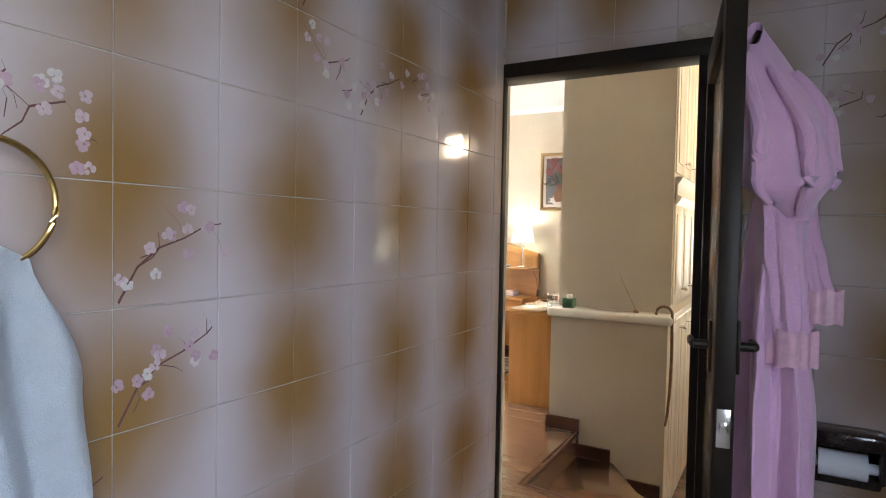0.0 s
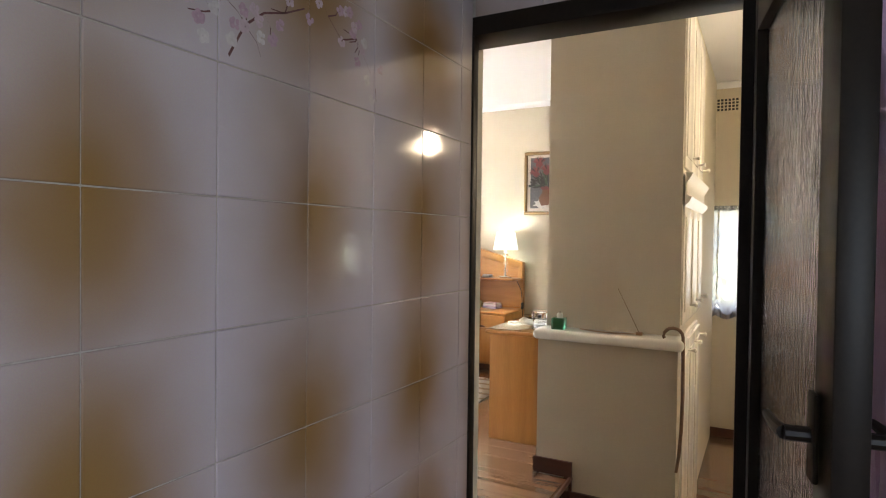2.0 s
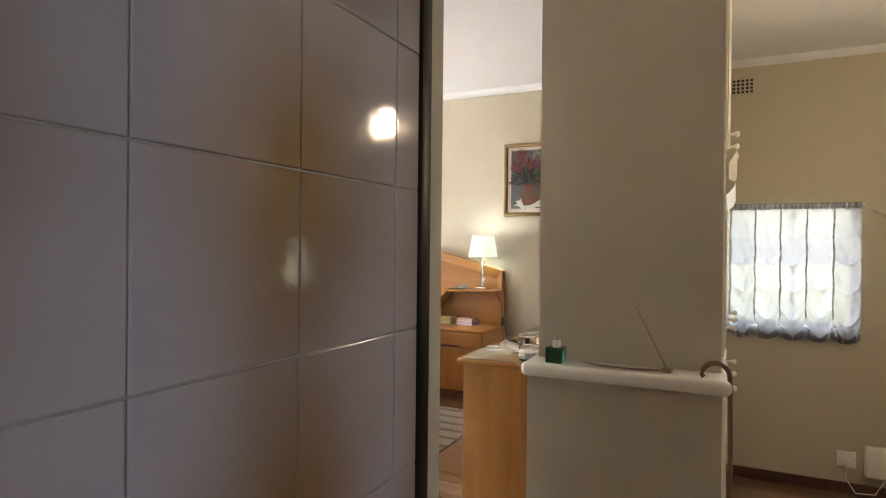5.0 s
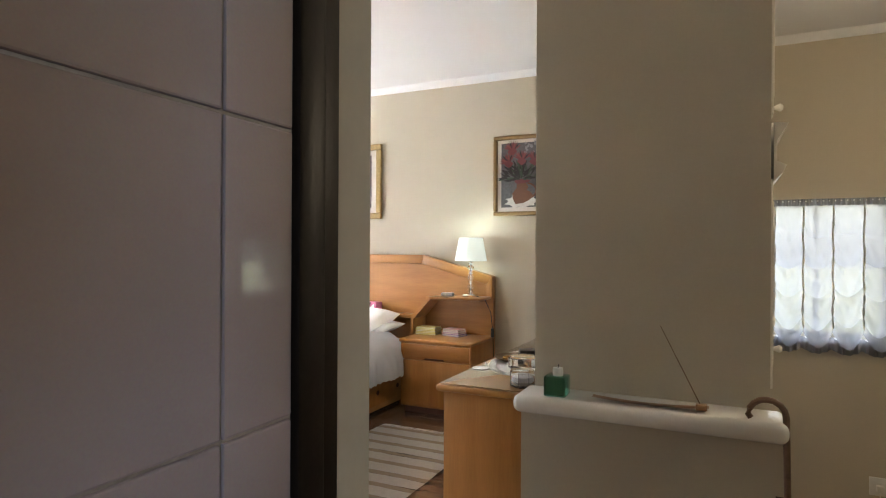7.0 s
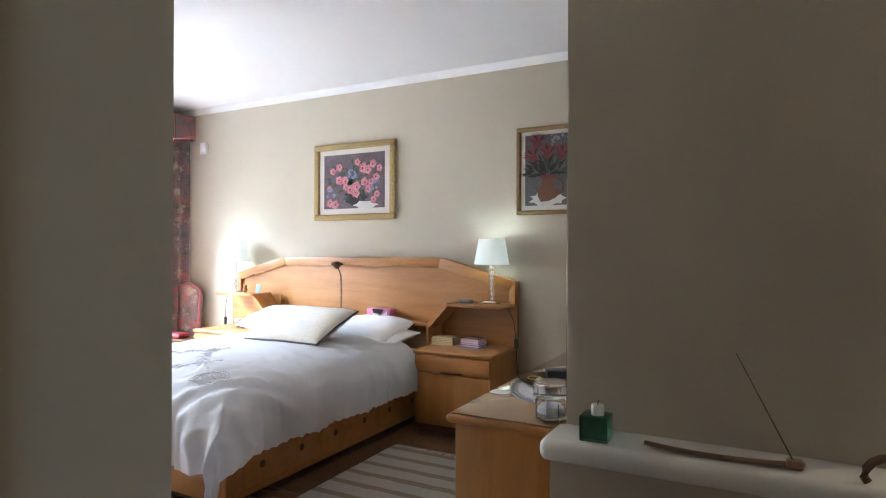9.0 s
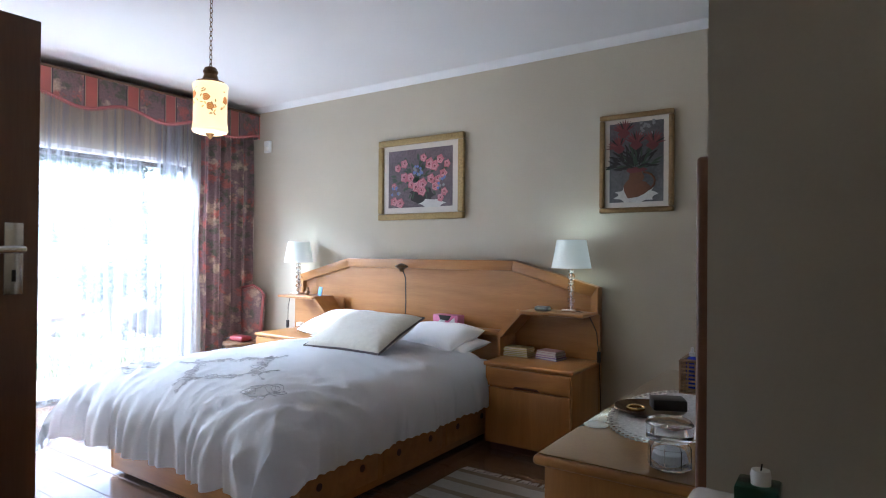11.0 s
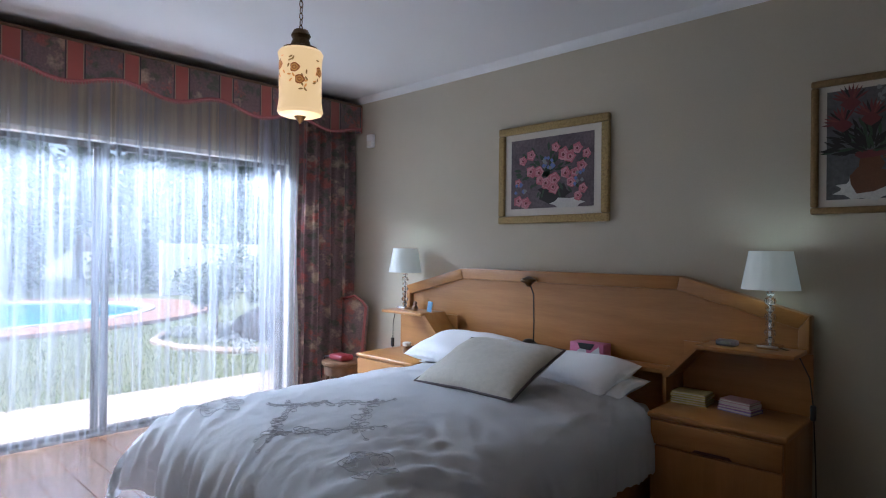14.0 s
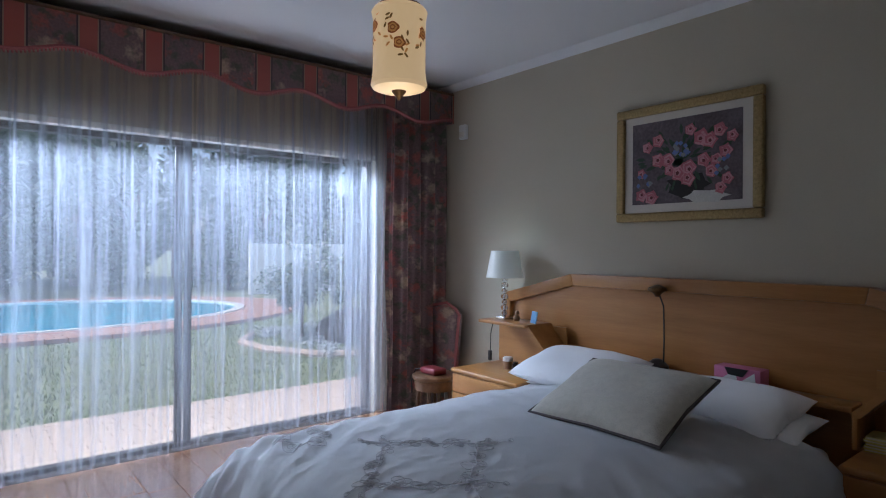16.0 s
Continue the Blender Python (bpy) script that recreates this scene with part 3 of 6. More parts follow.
door.matrix_world = pose(HINGE.x, HINGE.y, 0, 0, 0, ang)

# robe on a hook on the far side of the door leaf: pleated sleeves of cloth
robe = thing("bathrobe", (0.12, 2.45, 0.2), "lilac fleece hooded bathrobe hanging on the door", "bathrobe")


def robe_body(u, v):
    a = u * 2 * math.pi
    z = 1.90 - 1.62 * v
    w = 0.055 + 0.04 * ramp(0, 0.3, v) + 0.012 * v
    deep = 0.30 * ramp(0.05, 0.5, v)
    f = 1 + deep * math.sin(a * 6 + 1.4 * v + 2.2 * nz(v * 2, a)) + 0.10 * math.sin(a * 13 + 3 * v) * ramp(0.3, 0.7, v) + 0.16 * nz(math.cos(a) * 2, math.sin(a) * 2, v * 4)
    pull = -0.012 * math.exp(-((v - 0.50) / 0.05) ** 2)
    return (0.145 + 0.012 * nz(v * 3, 1.0) + (0.85 * w + pull) * f * math.cos(a), 2.50 + 1.35 * w * f * math.sin(a), z)


part("robe_body", sheet(110, 60, robe_body, closed_u=True), M_ROBE, robe)


def robe_hood(u, v):
    a = u * 2 * math.pi
    z = 2.05 - 0.52 * v + 0.04 * math.sin(a)
    w = 0.022 + 0.10 * math.sin(min(1, v * 1.1) * math.pi * 0.62) * (1 - 0.65 * ramp(0.80, 1.0, v))
    f = 1 + 0.10 * math.sin(a * 3 + 5 * v) + 0.02 * math.sin(a * 8 - 9 * v) + 0.16 * nz(math.cos(a) * 1.5, math.sin(a) * 1.5, v * 3)
    return (0.065 + 0.12 * v + w * f * math.cos(a), 2.44 - 0.05 * v + w * 1.1 * f * math.sin(a), z)


part("hood", sheet(64, 36, robe_hood, closed_u=True), M_ROBE, robe)


def hood_roll(k0, k1, turn, push):
    pts = []
    for k in range(k0, k1):
        p = Vector(robe_hood(turn + 0.07 * math.sin(k * 0.14), k / 24))
        pts.append(p + Vector((push * 0.4, -push, 0.0)))
    return tube(pts, [0.012 + 0.011 * math.sin(math.pi * i / max(1, len(pts) - 1)) for i in range(len(pts))], 10)


part("hood_edge", hood_roll(2, 23, 0.62, 0.006), M_ROBE, robe)
part("hood_edge", hood_roll(4, 24, 0.78, 0.008), M_ROBE, robe)
part("hood_edge", hood_roll(6, 22, 0.92, 0.006), M_ROBE, robe)


def sleeve_fn(x0, y0, z0, z1, r, lean):
    def fn(u, v):
        a = u * 2 * math.pi
        f = 1 + 0.16 * math.sin(a * 4 + 3 * v + x0 * 30) + 0.08 * math.sin(a * 9 - 4 * v) + 0.2 * nz(math.cos(a), math.sin(a), v * 5 + x0 * 9)
        w = r * (0.85 + 0.15 * v)
        return (x0 + lean * v * v + w * f * math.cos(a), y0 + w * 0.8 * f * math.sin(a), z0 + (z1 - z0) * v)
    return fn


for x0, y0, z1, lean in ((0.15, 2.37, 1.115, 0.035), (0.185, 2.53, 1.22, 0.065)):
    sl_ = sleeve_fn(x0, y0, 1.68, z1, 0.052, lean)
    s = part("sleeve", sheet(48, 30, sl_, closed_u=True), M_ROBE, robe)
    part("cuff", sheet(48, 6, lambda u, v: (sl_(u, 1.0)[0] * 1.0 + 0.006 * math.cos(u * 2 * math.pi), sl_(u, 1.0)[1] + 0.006 * math.sin(u * 2 * math.pi), z1 + 0.075 - 0.10 * v + 0.004 * math.sin(u * 40 + v * 3)), closed_u=True), M_SATIN, s, "pink satin cuff")
part("belt_loop", box(0.085, 2.39, 0.86, 0.10, 2.41, 1.02, 0.006), M_ROBE, robe)
part("belt", tube([(0.10, 2.385, 1.12), (0.105, 2.375, 1.0), (0.11, 2.375, 0.8), (0.10, 2.38, 0.62)], [0.016, 0.02, 0.022, 0.018], 8), M_ROBE, robe)
hook = thing("coat_hook", (0.0, 2.45, 2.0), "dark metal hook on the door", "hook")
part("hook_arm", tube([(0.0, 2.46, 2.03), (0.06, 2.46, 2.02), (0.075, 2.46, 2.06)], 0.008, 8), M_FRAME, hook)

tp = thing("toilet_roll_holder", (0.365, 2.97, 0.67), "dark brown ceramic toilet roll holder on the tiles", "toilet roll holder")
b = box(0.26, 2.957, 0.57, 0.48, 3.002, 0.78, 0.012)
box(0.255, 2.862, 0.73, 0.485, 2.972, 0.785, 0.012, bm=b)
box(0.26, 2.872, 0.62, 0.28, 2.972, 0.74, 0.008, bm=b)
box(0.46, 2.872, 0.62, 0.48, 2.972, 0.74, 0.008, bm=b)
part("bracket", b, M_DARKB, tp)
roll = thing("toilet_roll", (0.365, 2.9, 0.67), "white toilet paper roll in the holder", "toilet roll")
part("paper", tube([(0.287, 2.907, 0.665), (0.43, 2.907, 0.665)], 0.045, 28), M_PAPER, roll)
part("spindle", tube([(0.277, 2.907, 0.665), (0.463, 2.907, 0.665)], 0.018, 14), M_PAPER, roll)

ring = thing("towel_ring", (-0.96, 0.89, 1.45), "round brass towel ring on the tiled wall", "towel ring")
RC = Vector((-0.915, 0.890, 1.475))
part("ring", tube([RC + Vector((0.008 * math.cos(a), 0.105 * math.sin(a), 0.105 * math.cos(a))) for a in [k * math.pi / 24 for k in range(48)]], 0.0055, 10, closed=True), M_BRASS, ring)
part("bracket", tube([(-0.99, 0.89, 1.585), (-0.96, 0.89, 1.585), (-0.905, 0.89, 1.58)], [0.026, 0.012, 0.011], 14), M_BRASS, ring)
towel = thing("hand_towel", (-0.91, 0.88, 0.8), "white terry hand towel through the brass ring", "towel")


def towel_fn(u, v):
    front = 1 if u < 0.5 else -1
    w = abs(u - 0.5) * 2
    z = 1.385 - w * 0.70
    wid = 0.075 + 0.075 * ramp(0, 0.3, w)
    y = 0.88 + (v - 0.5) * 2 * wid
    fold = 0.02 * math.sin(v * 15 + 2 * nz(w * 2, v)) * ramp(0, 0.2, w)
    x = -0.915 + front * (0.016 + 0.012 * ramp(0, 0.2, w)) * min(1, w * 8) + fold + 0.012 * nz(v * 5, w * 4)
    return (x, y, z + 0.03 * math.cos((v - 0.5) * 3) * (1 - w))


part("towel_cloth", sheet(60, 40, towel_fn, thick=0.006), M_TOWEL, towel)

# bathroom window behind the walker
bw = thing("window_2", (BX1, -0.3, 1.1), "white framed bathroom window", "window", kind="structure")
for b in ((BX1 + 0.08, -0.95, 1.1, BX1 + 0.12, 0.35, 1.14), (BX1 + 0.08, -0.95, 2.06, BX1 + 0.12, 0.35, 2.1), (BX1 + 0.08, -0.95, 1.14, BX1 + 0.12, -0.91, 2.06), (BX1 + 0.08, 0.31, 1.14, BX1 + 0.12, 0.35, 2.06), (BX1 + 0.08, -0.32, 1.14, BX1 + 0.12, -0.28, 2.06)):
    part("window_frame", box(*b, 0.004), M_LEDGE, bw)

# ---- dressing area: window, curtain, cabinets ----
w3 = thing("window_3", (0, FAR, 0.78), "white window in the cream wall", "window", kind="structure")
for b in ((-0.66, FAR + 0.10, 0.78, 0.43, FAR + 0.14, 0.82), (-0.66, FAR + 0.10, 1.76, 0.43, FAR + 0.14, 1.80), (-0.66, FAR + 0.10, 0.82, -0.62, FAR + 0.14, 1.76), (0.39, FAR + 0.10, 0.82, 0.43, FAR + 0.14, 1.76), (-0.04, FAR + 0.10, 0.82, 0.0, FAR + 0.14, 1.76)):
    part("window_frame", box(*b, 0.004), M_LEDGE, w3)
part("window_sill", box(-0.68, FAR - 0.03, 0.755, 0.45, FAR + 0.10, 0.782, 0.006), M_LEDGE, w3)
rod = thing("curtain_rod", (0, FAR, 1.8), "thin white curtain wire above the window", "curtain rod")
part("rod", tube([(-0.69, FAR - 0.03, 1.80), (0.46, FAR - 0.03, 1.80)], 0.008, 8), M_WHITE, rod)
part("cord", tube([(0.45, FAR - 0.02, 1.80), (0.55, FAR - 0.01, 1.73), (0.72, FAR - 0.006, 1.70), (0.95, FAR - 0.006, 1.715)], 0.003, 6), M_WHITE, rod)
rc = thing("ruched_curtain", (0, FAR, 0.75), "white ruched net curtain with frilled hem", "curtain")
for k in range(6):
    x0 = -0.68 + k * 0.187

    def ruche(u, v, x0=x0):
        x = x0 + u * 0.187
        sag = 0.11 * math.sin(u * math.pi)
        z = 1.79 - v * 0.96 - sag * (0.1 + 0.9 * v)
        y = FAR - 0.03 - 0.045 * abs(math.sin(v * math.pi * 4.5 + 0.8 * nz(k * 3.1, v * 3))) ** 0.7 * (0.25 + math.sin(u * math.pi)) * (0.3 + v) - 0.014 * nz(u * 6 + k, v * 12)
        return (x, y, z)

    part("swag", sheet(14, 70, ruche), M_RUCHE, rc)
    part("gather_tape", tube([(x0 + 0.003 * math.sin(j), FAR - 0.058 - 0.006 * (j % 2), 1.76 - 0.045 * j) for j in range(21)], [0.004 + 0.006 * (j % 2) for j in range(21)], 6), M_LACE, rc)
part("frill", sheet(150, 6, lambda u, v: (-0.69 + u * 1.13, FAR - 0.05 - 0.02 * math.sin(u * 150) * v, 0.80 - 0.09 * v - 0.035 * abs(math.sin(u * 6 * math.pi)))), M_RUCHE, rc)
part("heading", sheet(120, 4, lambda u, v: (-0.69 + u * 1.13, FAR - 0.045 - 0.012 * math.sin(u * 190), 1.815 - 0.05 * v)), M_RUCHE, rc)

vent = thing("air_vent", (-0.4, FAR, 2.75), "small pierced air vent in the wall", "vent", kind="structure")
part("plate", box(-0.54, FAR - 0.008, 2.76, -0.32, FAR, 2.905, 0.003), M_WALL, vent)
for i in range(6):
    for j in range(4):
        part("hole", box(-0.528 + i * 0.034, FAR - 0.0095, 2.772 + j * 0.032, -0.506 + i * 0.034, FAR - 0.0075, 2.794 + j * 0.032), M_BLACK, vent, smooth=False)

# cabinets along the partition, seen end-on
for z0, z1, nm in ((LOW, 0.86, "lower_cabinet"), (0.93, 1.70, "shuttered_cabinet"), (1.86, 2.92, "upper_cabinet")):
    cab = thing(nm, (-0.52, 6.2, z0), "white painted built-in cabinet with panelled doors and round knobs", "cabinet", "built-in cabinets")
    part("body", box(-0.535, 4.84, z0, -0.515, 5.98, z1, 0.003), M_LEDGE, cab)
    for k in range(3):
        y0 = 4.85 + k * 0.376
        d = part("door", box(-0.515, y0, z0 + 0.03, -0.498, y0 + 0.366, z1 - 0.03, 0.004), M_LEDGE, cab)
        part("panel", box(-0.499, y0 + 0.06, z0 + 0.10, -0.492, y0 + 0.31, z1 - 0.10, 0.003), M_LEDGE, d)
        part("knob", tube([(-0.5, y0 + 0.335, z0 + 0.12 if z0 > 0.9 else z1 - 0.10), (-0.475, y0 + 0.335, z0 + 0.12 if z0 > 0.9 else z1 - 0.10), (-0.455, y0 + 0.335, z0 + 0.12 if z0 > 0.9 else z1 - 0.10), (-0.445, y0 + 0.335, z0 + 0.12 if z0 > 0.9 else z1 - 0.10)], [0.006, 0.007, 0.016, 0.009], 10), M_LEDGE, d)
# mouldings that stand out from the cabinet row
solid("cabinet_cornice", prism([(-0.498, 1.66), (-0.498, 1.86), (-0.455, 1.855), (-0.468, 1.83), (-0.488, 1.80), (-0.488, 1.73), (-0.46, 1.715), (-0.47, 1.69)], 4.84, 5.98, 1), M_LEDGE, "white moulded cornice along the cabinets", "moulding", kind="structure")

scale = thing("bathroom_scale", (0.15, 7.15, LOW), "flat white bathroom scale on the floor", "scale")
b = box(-0.16, -0.16, 0.0, 0.16, 0.16, 0.028, 0.01)
sc_plate = part("platform", b, M_WHITE, None)
sc_plate.parent = scale
wd = part("dial_window", box(-0.05, 0.09, 0.027, 0.05, 0.13, 0.031, 0.002), M_BLACK, None)
wd.parent = scale
scale.matrix_world = pose(0.13, 7.12, LOW, 0, 0, -20)
sock = thing("wall_socket", (0.36, FAR, -0.25), "white wall socket with a plug", "socket")
part("plate", box(0.30, FAR - 0.012, -0.32, 0.43, FAR, -0.19, 0.004), M_WHITE, sock)
part("plug", box(0.34, FAR - 0.045, -0.29, 0.385, FAR - 0.010, -0.24, 0.006), M_WHITE, sock)
part("lead", tube([(0.36, FAR - 0.04, -0.29), (0.36, FAR - 0.05, -0.40), (0.42, FAR - 0.06, -0.50), (0.55, FAR - 0.06, -0.49), (0.62, FAR - 0.05, -0.36)], 0.004, 6), M_WHITE, sock)
rt = thing("white_heater", (0.62, FAR, -0.3), "small white plastic heater on the wall", "heater")
part("casing", box(0.48, FAR - 0.09, -0.36, 0.90, FAR, -0.12, 0.02, seg=3), M_WHITE, rt)
# pendant with glass spots in the dressing area
spot = thing("spot_lamp", (0.656, 5.53, CEIL), "bronze ceiling lamp with a lit bulb", "ceiling lamp")
SX, SY, SZ = 0.656, 5.53, 2.39
part("stem", tube([(SX, SY, CEIL), (SX, SY, SZ + 0.06)], 0.009, 8), M_BRONZE, spot)
part("rose", lathe([(0.06, CEIL - 0.001), (0.055, CEIL - 0.02), (0.015, CEIL - 0.04)], SX, SY), M_BRONZE, spot)
part("cup", lathe([(0.02, SZ + 0.08), (0.05, SZ + 0.06), (0.055, SZ + 0.02), (0.03, SZ), (0.028, SZ - 0.03)], SX, SY), M_BRONZE, spot)
part("bulb", lathe([(0.02, SZ - 0.02), (0.04, SZ - 0.06), (0.042, SZ - 0.09), (0.02, SZ - 0.125)], SX, SY), M_BULB, spot)
point_lamp("dressing_lamp_light", (SX, SY, SZ - 0.16), 2.5, (1.0, 0.84, 0.6), 0.025)

# things on the ledge
cand = thing("tealight_holder", (-1.195, 4.69, 0.9), "green glass cube candle holder with a white candle", "candle holder")
b = box(-1.235, 4.655, 0.9, -1.155, 4.735, 0.972, 0.006)
part("cube", b, M_GREENGLASS, cand)
part("candle", lathe([(0.018, 0.968), (0.019, 0.99), (0.017, 1.0), (0.004, 0.998)], -1.19, 4.69, 20), M_WAX, cand)
part("wick", tube([(-1.19, 4.69, 0.995), (-1.188, 4.69, 1.012)], 0.0015, 6), M_WICK, cand)
inc = thing("incense_holder", (-0.85, 4.68, 0.9), "curved wooden incense holder with a burnt stick", "incense holder")
part("tray", sheet(24, 6, lambda u, v: (-1.065 + 0.375 * u, 4.68 + 0.008 * u + (v - 0.5) * 0.042, 0.9015 + 0.004 * abs(v - 0.5) * 2 + 0.010 * (2 * u - 1) ** 2), thick=0.006), M_HOLDER, inc)
part("block", box(-0.73, 4.668, 0.905, -0.695, 4.704, 0.925, 0.004), M_HOLDER, inc)
part("stick", tube([(-0.713, 4.688, 0.915), (-0.775, 4.69, 1.04), (-0.841, 4.694, 1.172)], [0.0022, 0.0018, 0.0012], 6), M_STICK, inc)
cane = thing("walking_cane", (-0.46, 4.68, 0.3), "curved wooden walking cane hung over the ledge", "cane")
pts = [(-0.57, 4.665, 0.905)] + [(-0.525 + 0.052 * math.cos(a), 4.665, 0.915 + 0.05 * math.sin(a)) for a in [math.pi * (1 - k / 8) for k in range(9)]]
pts += [(-0.471, 4.66, 0.80), (-0.468, 4.655, 0.6), (-0.472, 4.65, 0.4), (-0.482, 4.645, 0.25), (-0.495, 4.64, 0.16)]
part("stick", tube(pts, [0.010] * (len(pts) - 1) + [0.008], 10), M_STICK, cane)

# ---- bedroom: bed, headboard, nightstands ----
HY = 7.64
hb = thing("headboard", (-4.14, 7.69, 0), "golden ash headboard panel with chamfered top corners", "headboard")
outline = [(-5.756, 0.0), (-5.756, 1.20), (-5.09, 1.372), (-3.268, 1.375), (-2.562, 1.183), (-2.562, 0.0)]
inner = [(-5.70, 0.0), (-5.70, 1.128), (-5.07, 1.288), (-3.285, 1.29), (-2.618, 1.108), (-2.618, 0.0)]
part("panel", prism([(x, z) for x, z in inner], HY + 0.035, HY + 0.085, 1), M_OAK, hb)


def band(a, b, c, d):
    return prism([a, b, c, d], HY, HY + 0.10, 1, r=0.006)


for i in range(5):
    part("frame_rail", band(outline[i], outline[i + 1], inner[i + 1], inner[i]), M_OAK if i in (1, 2, 3) else M_OAKV, hb)
part("ledge_shelf", box(-5.1, 7.52, 0.775, -3.30, 7.675, 0.805, 0.006), M_OAK, hb)


def nightstand(sign, cx):
    ns = thing("nightstand", (cx, 7.45, 0), "golden ash nightstand with a drawer and open shelf", "nightstand", "nightstands beside the bed")
    x0, x1 = cx - 0.345, cx + 0.345
    part("body", box(x0 + 0.012, 7.125, 0.06, x1 - 0.012, 7.64, 0.615, 0.004), M_OAKV, ns)
    part("plinth", box(x0 + 0.03, 7.17, 0.0, x1 - 0.03, 7.62, 0.06), M_SKIRT, ns, smooth=False)
    part("top", box(x0, 7.105, 0.615, x1, 7.645, 0.645, 0.011, seg=3), M_OAK, ns)
    d = part("drawer", box(x0 + 0.02, 7.108, 0.475, x1 - 0.02, 7.128, 0.605, 0.005), M_OAK, ns)
    part("handle_groove", prism([(cx - 0.10, 0.475), (cx - 0.085, 0.49), (cx + 0.085, 0.49), (cx + 0.10, 0.475)], 7.104, 7.11, 1), M_SKIRT, d)
    part("door", box(x0 + 0.02, 7.108, 0.075, x1 - 0.02, 7.128, 0.465, 0.005), M_OAKV, ns)
    # raised shelf with a sloping cheek towards the bed
    xi, xo = (x0, x1) if sign > 0 else (x1, x0)
    s = sign
    part("raised_shelf", box(min(xi + s * 0.16, xo - s * 0.03), 7.36, 0.975, max(xi + s * 0.16, xo - s * 0.03), 7.64, 1.0, 0.007), M_OAK, ns)
    sl = [(xi - s * 0.03, 0.79), (xi - s * 0.03, 0.815), (xi + s * 0.16, 1.0), (xi + s * 0.17, 0.975), (xi + s * 0.0, 0.79)]
    part("sloping_shelf", prism(sl, 7.38, 7.64, 1), M_OAK, ns)
    part("cheek", box(min(xi - s * 0.03, xi - s * 0.008), 7.38, 0.645, max(xi - s * 0.03, xi - s * 0.008), 7.64, 0.80, 0.004), M_OAK, ns)
    part("back_panel", box(x0, 7.622, 0.645, x1 - 0.0, 7.638, 0.98), M_OAK, ns, smooth=False)
    return ns


nightstand(1, -2.885)
nightstand(-1, -5.455)

bed = thing("bed", (-4.15, 6.4, 0), "golden ash bed base with drawers and a mattress", "bed")
X0, X1, Y0, Y1 = -4.97, -3.36, 5.33, 7.50
part("base_side", box(X1 - 0.03, Y0, 0.03, X1, Y1, 0.34, 0.006), M_OAK, bed)
part("base_side", box(X0, Y0, 0.03, X0 + 0.03, Y1, 0.34, 0.006), M_OAK, bed)
part("base_foot", box(X0 + 0.03, Y0, 0.03, X1 - 0.03, Y0 + 0.03, 0.34, 0.006), M_OAK, bed)
part("plinth", box(X0 + 0.06, Y0 + 0.06, 0.0, X1 - 0.06, Y1 - 0.05, 0.05), M_BLACK, bed, smooth=False)
for k in range(3):
    y0 = Y0 + 0.12 + k * 0.68
    d = part("drawer", box(X1 - 0.005, y0, 0.08, X1 + 0.014, y0 + 0.62, 0.27, 0.005), M_OAK, bed)
    for o in (0.14, 0.48):
        part("finger_hole", tube([(X1 + 0.013, y0 + o, 0.185), (X1 + 0.0155, y0 + o, 0.185)], 0.022, 16), M_SKIRT, d)
part("mattress", box(X0 + 0.02, Y0 + 0.05, 0.34, X1 - 0.02, 7.52, 0.585, 0.05, seg=4), M_LINEN, bed)

duvet = thing("duvet", (-4.15, 6.2, 0.6), "white embroidered duvet with scalloped hem over the bed", "duvet")
CXB = (X0 + X1) / 2
HWX, DROP_R, DROP_L, DROP_F = (X1 - X0) / 2 + 0.05, 0.36, 0.36, 0.33


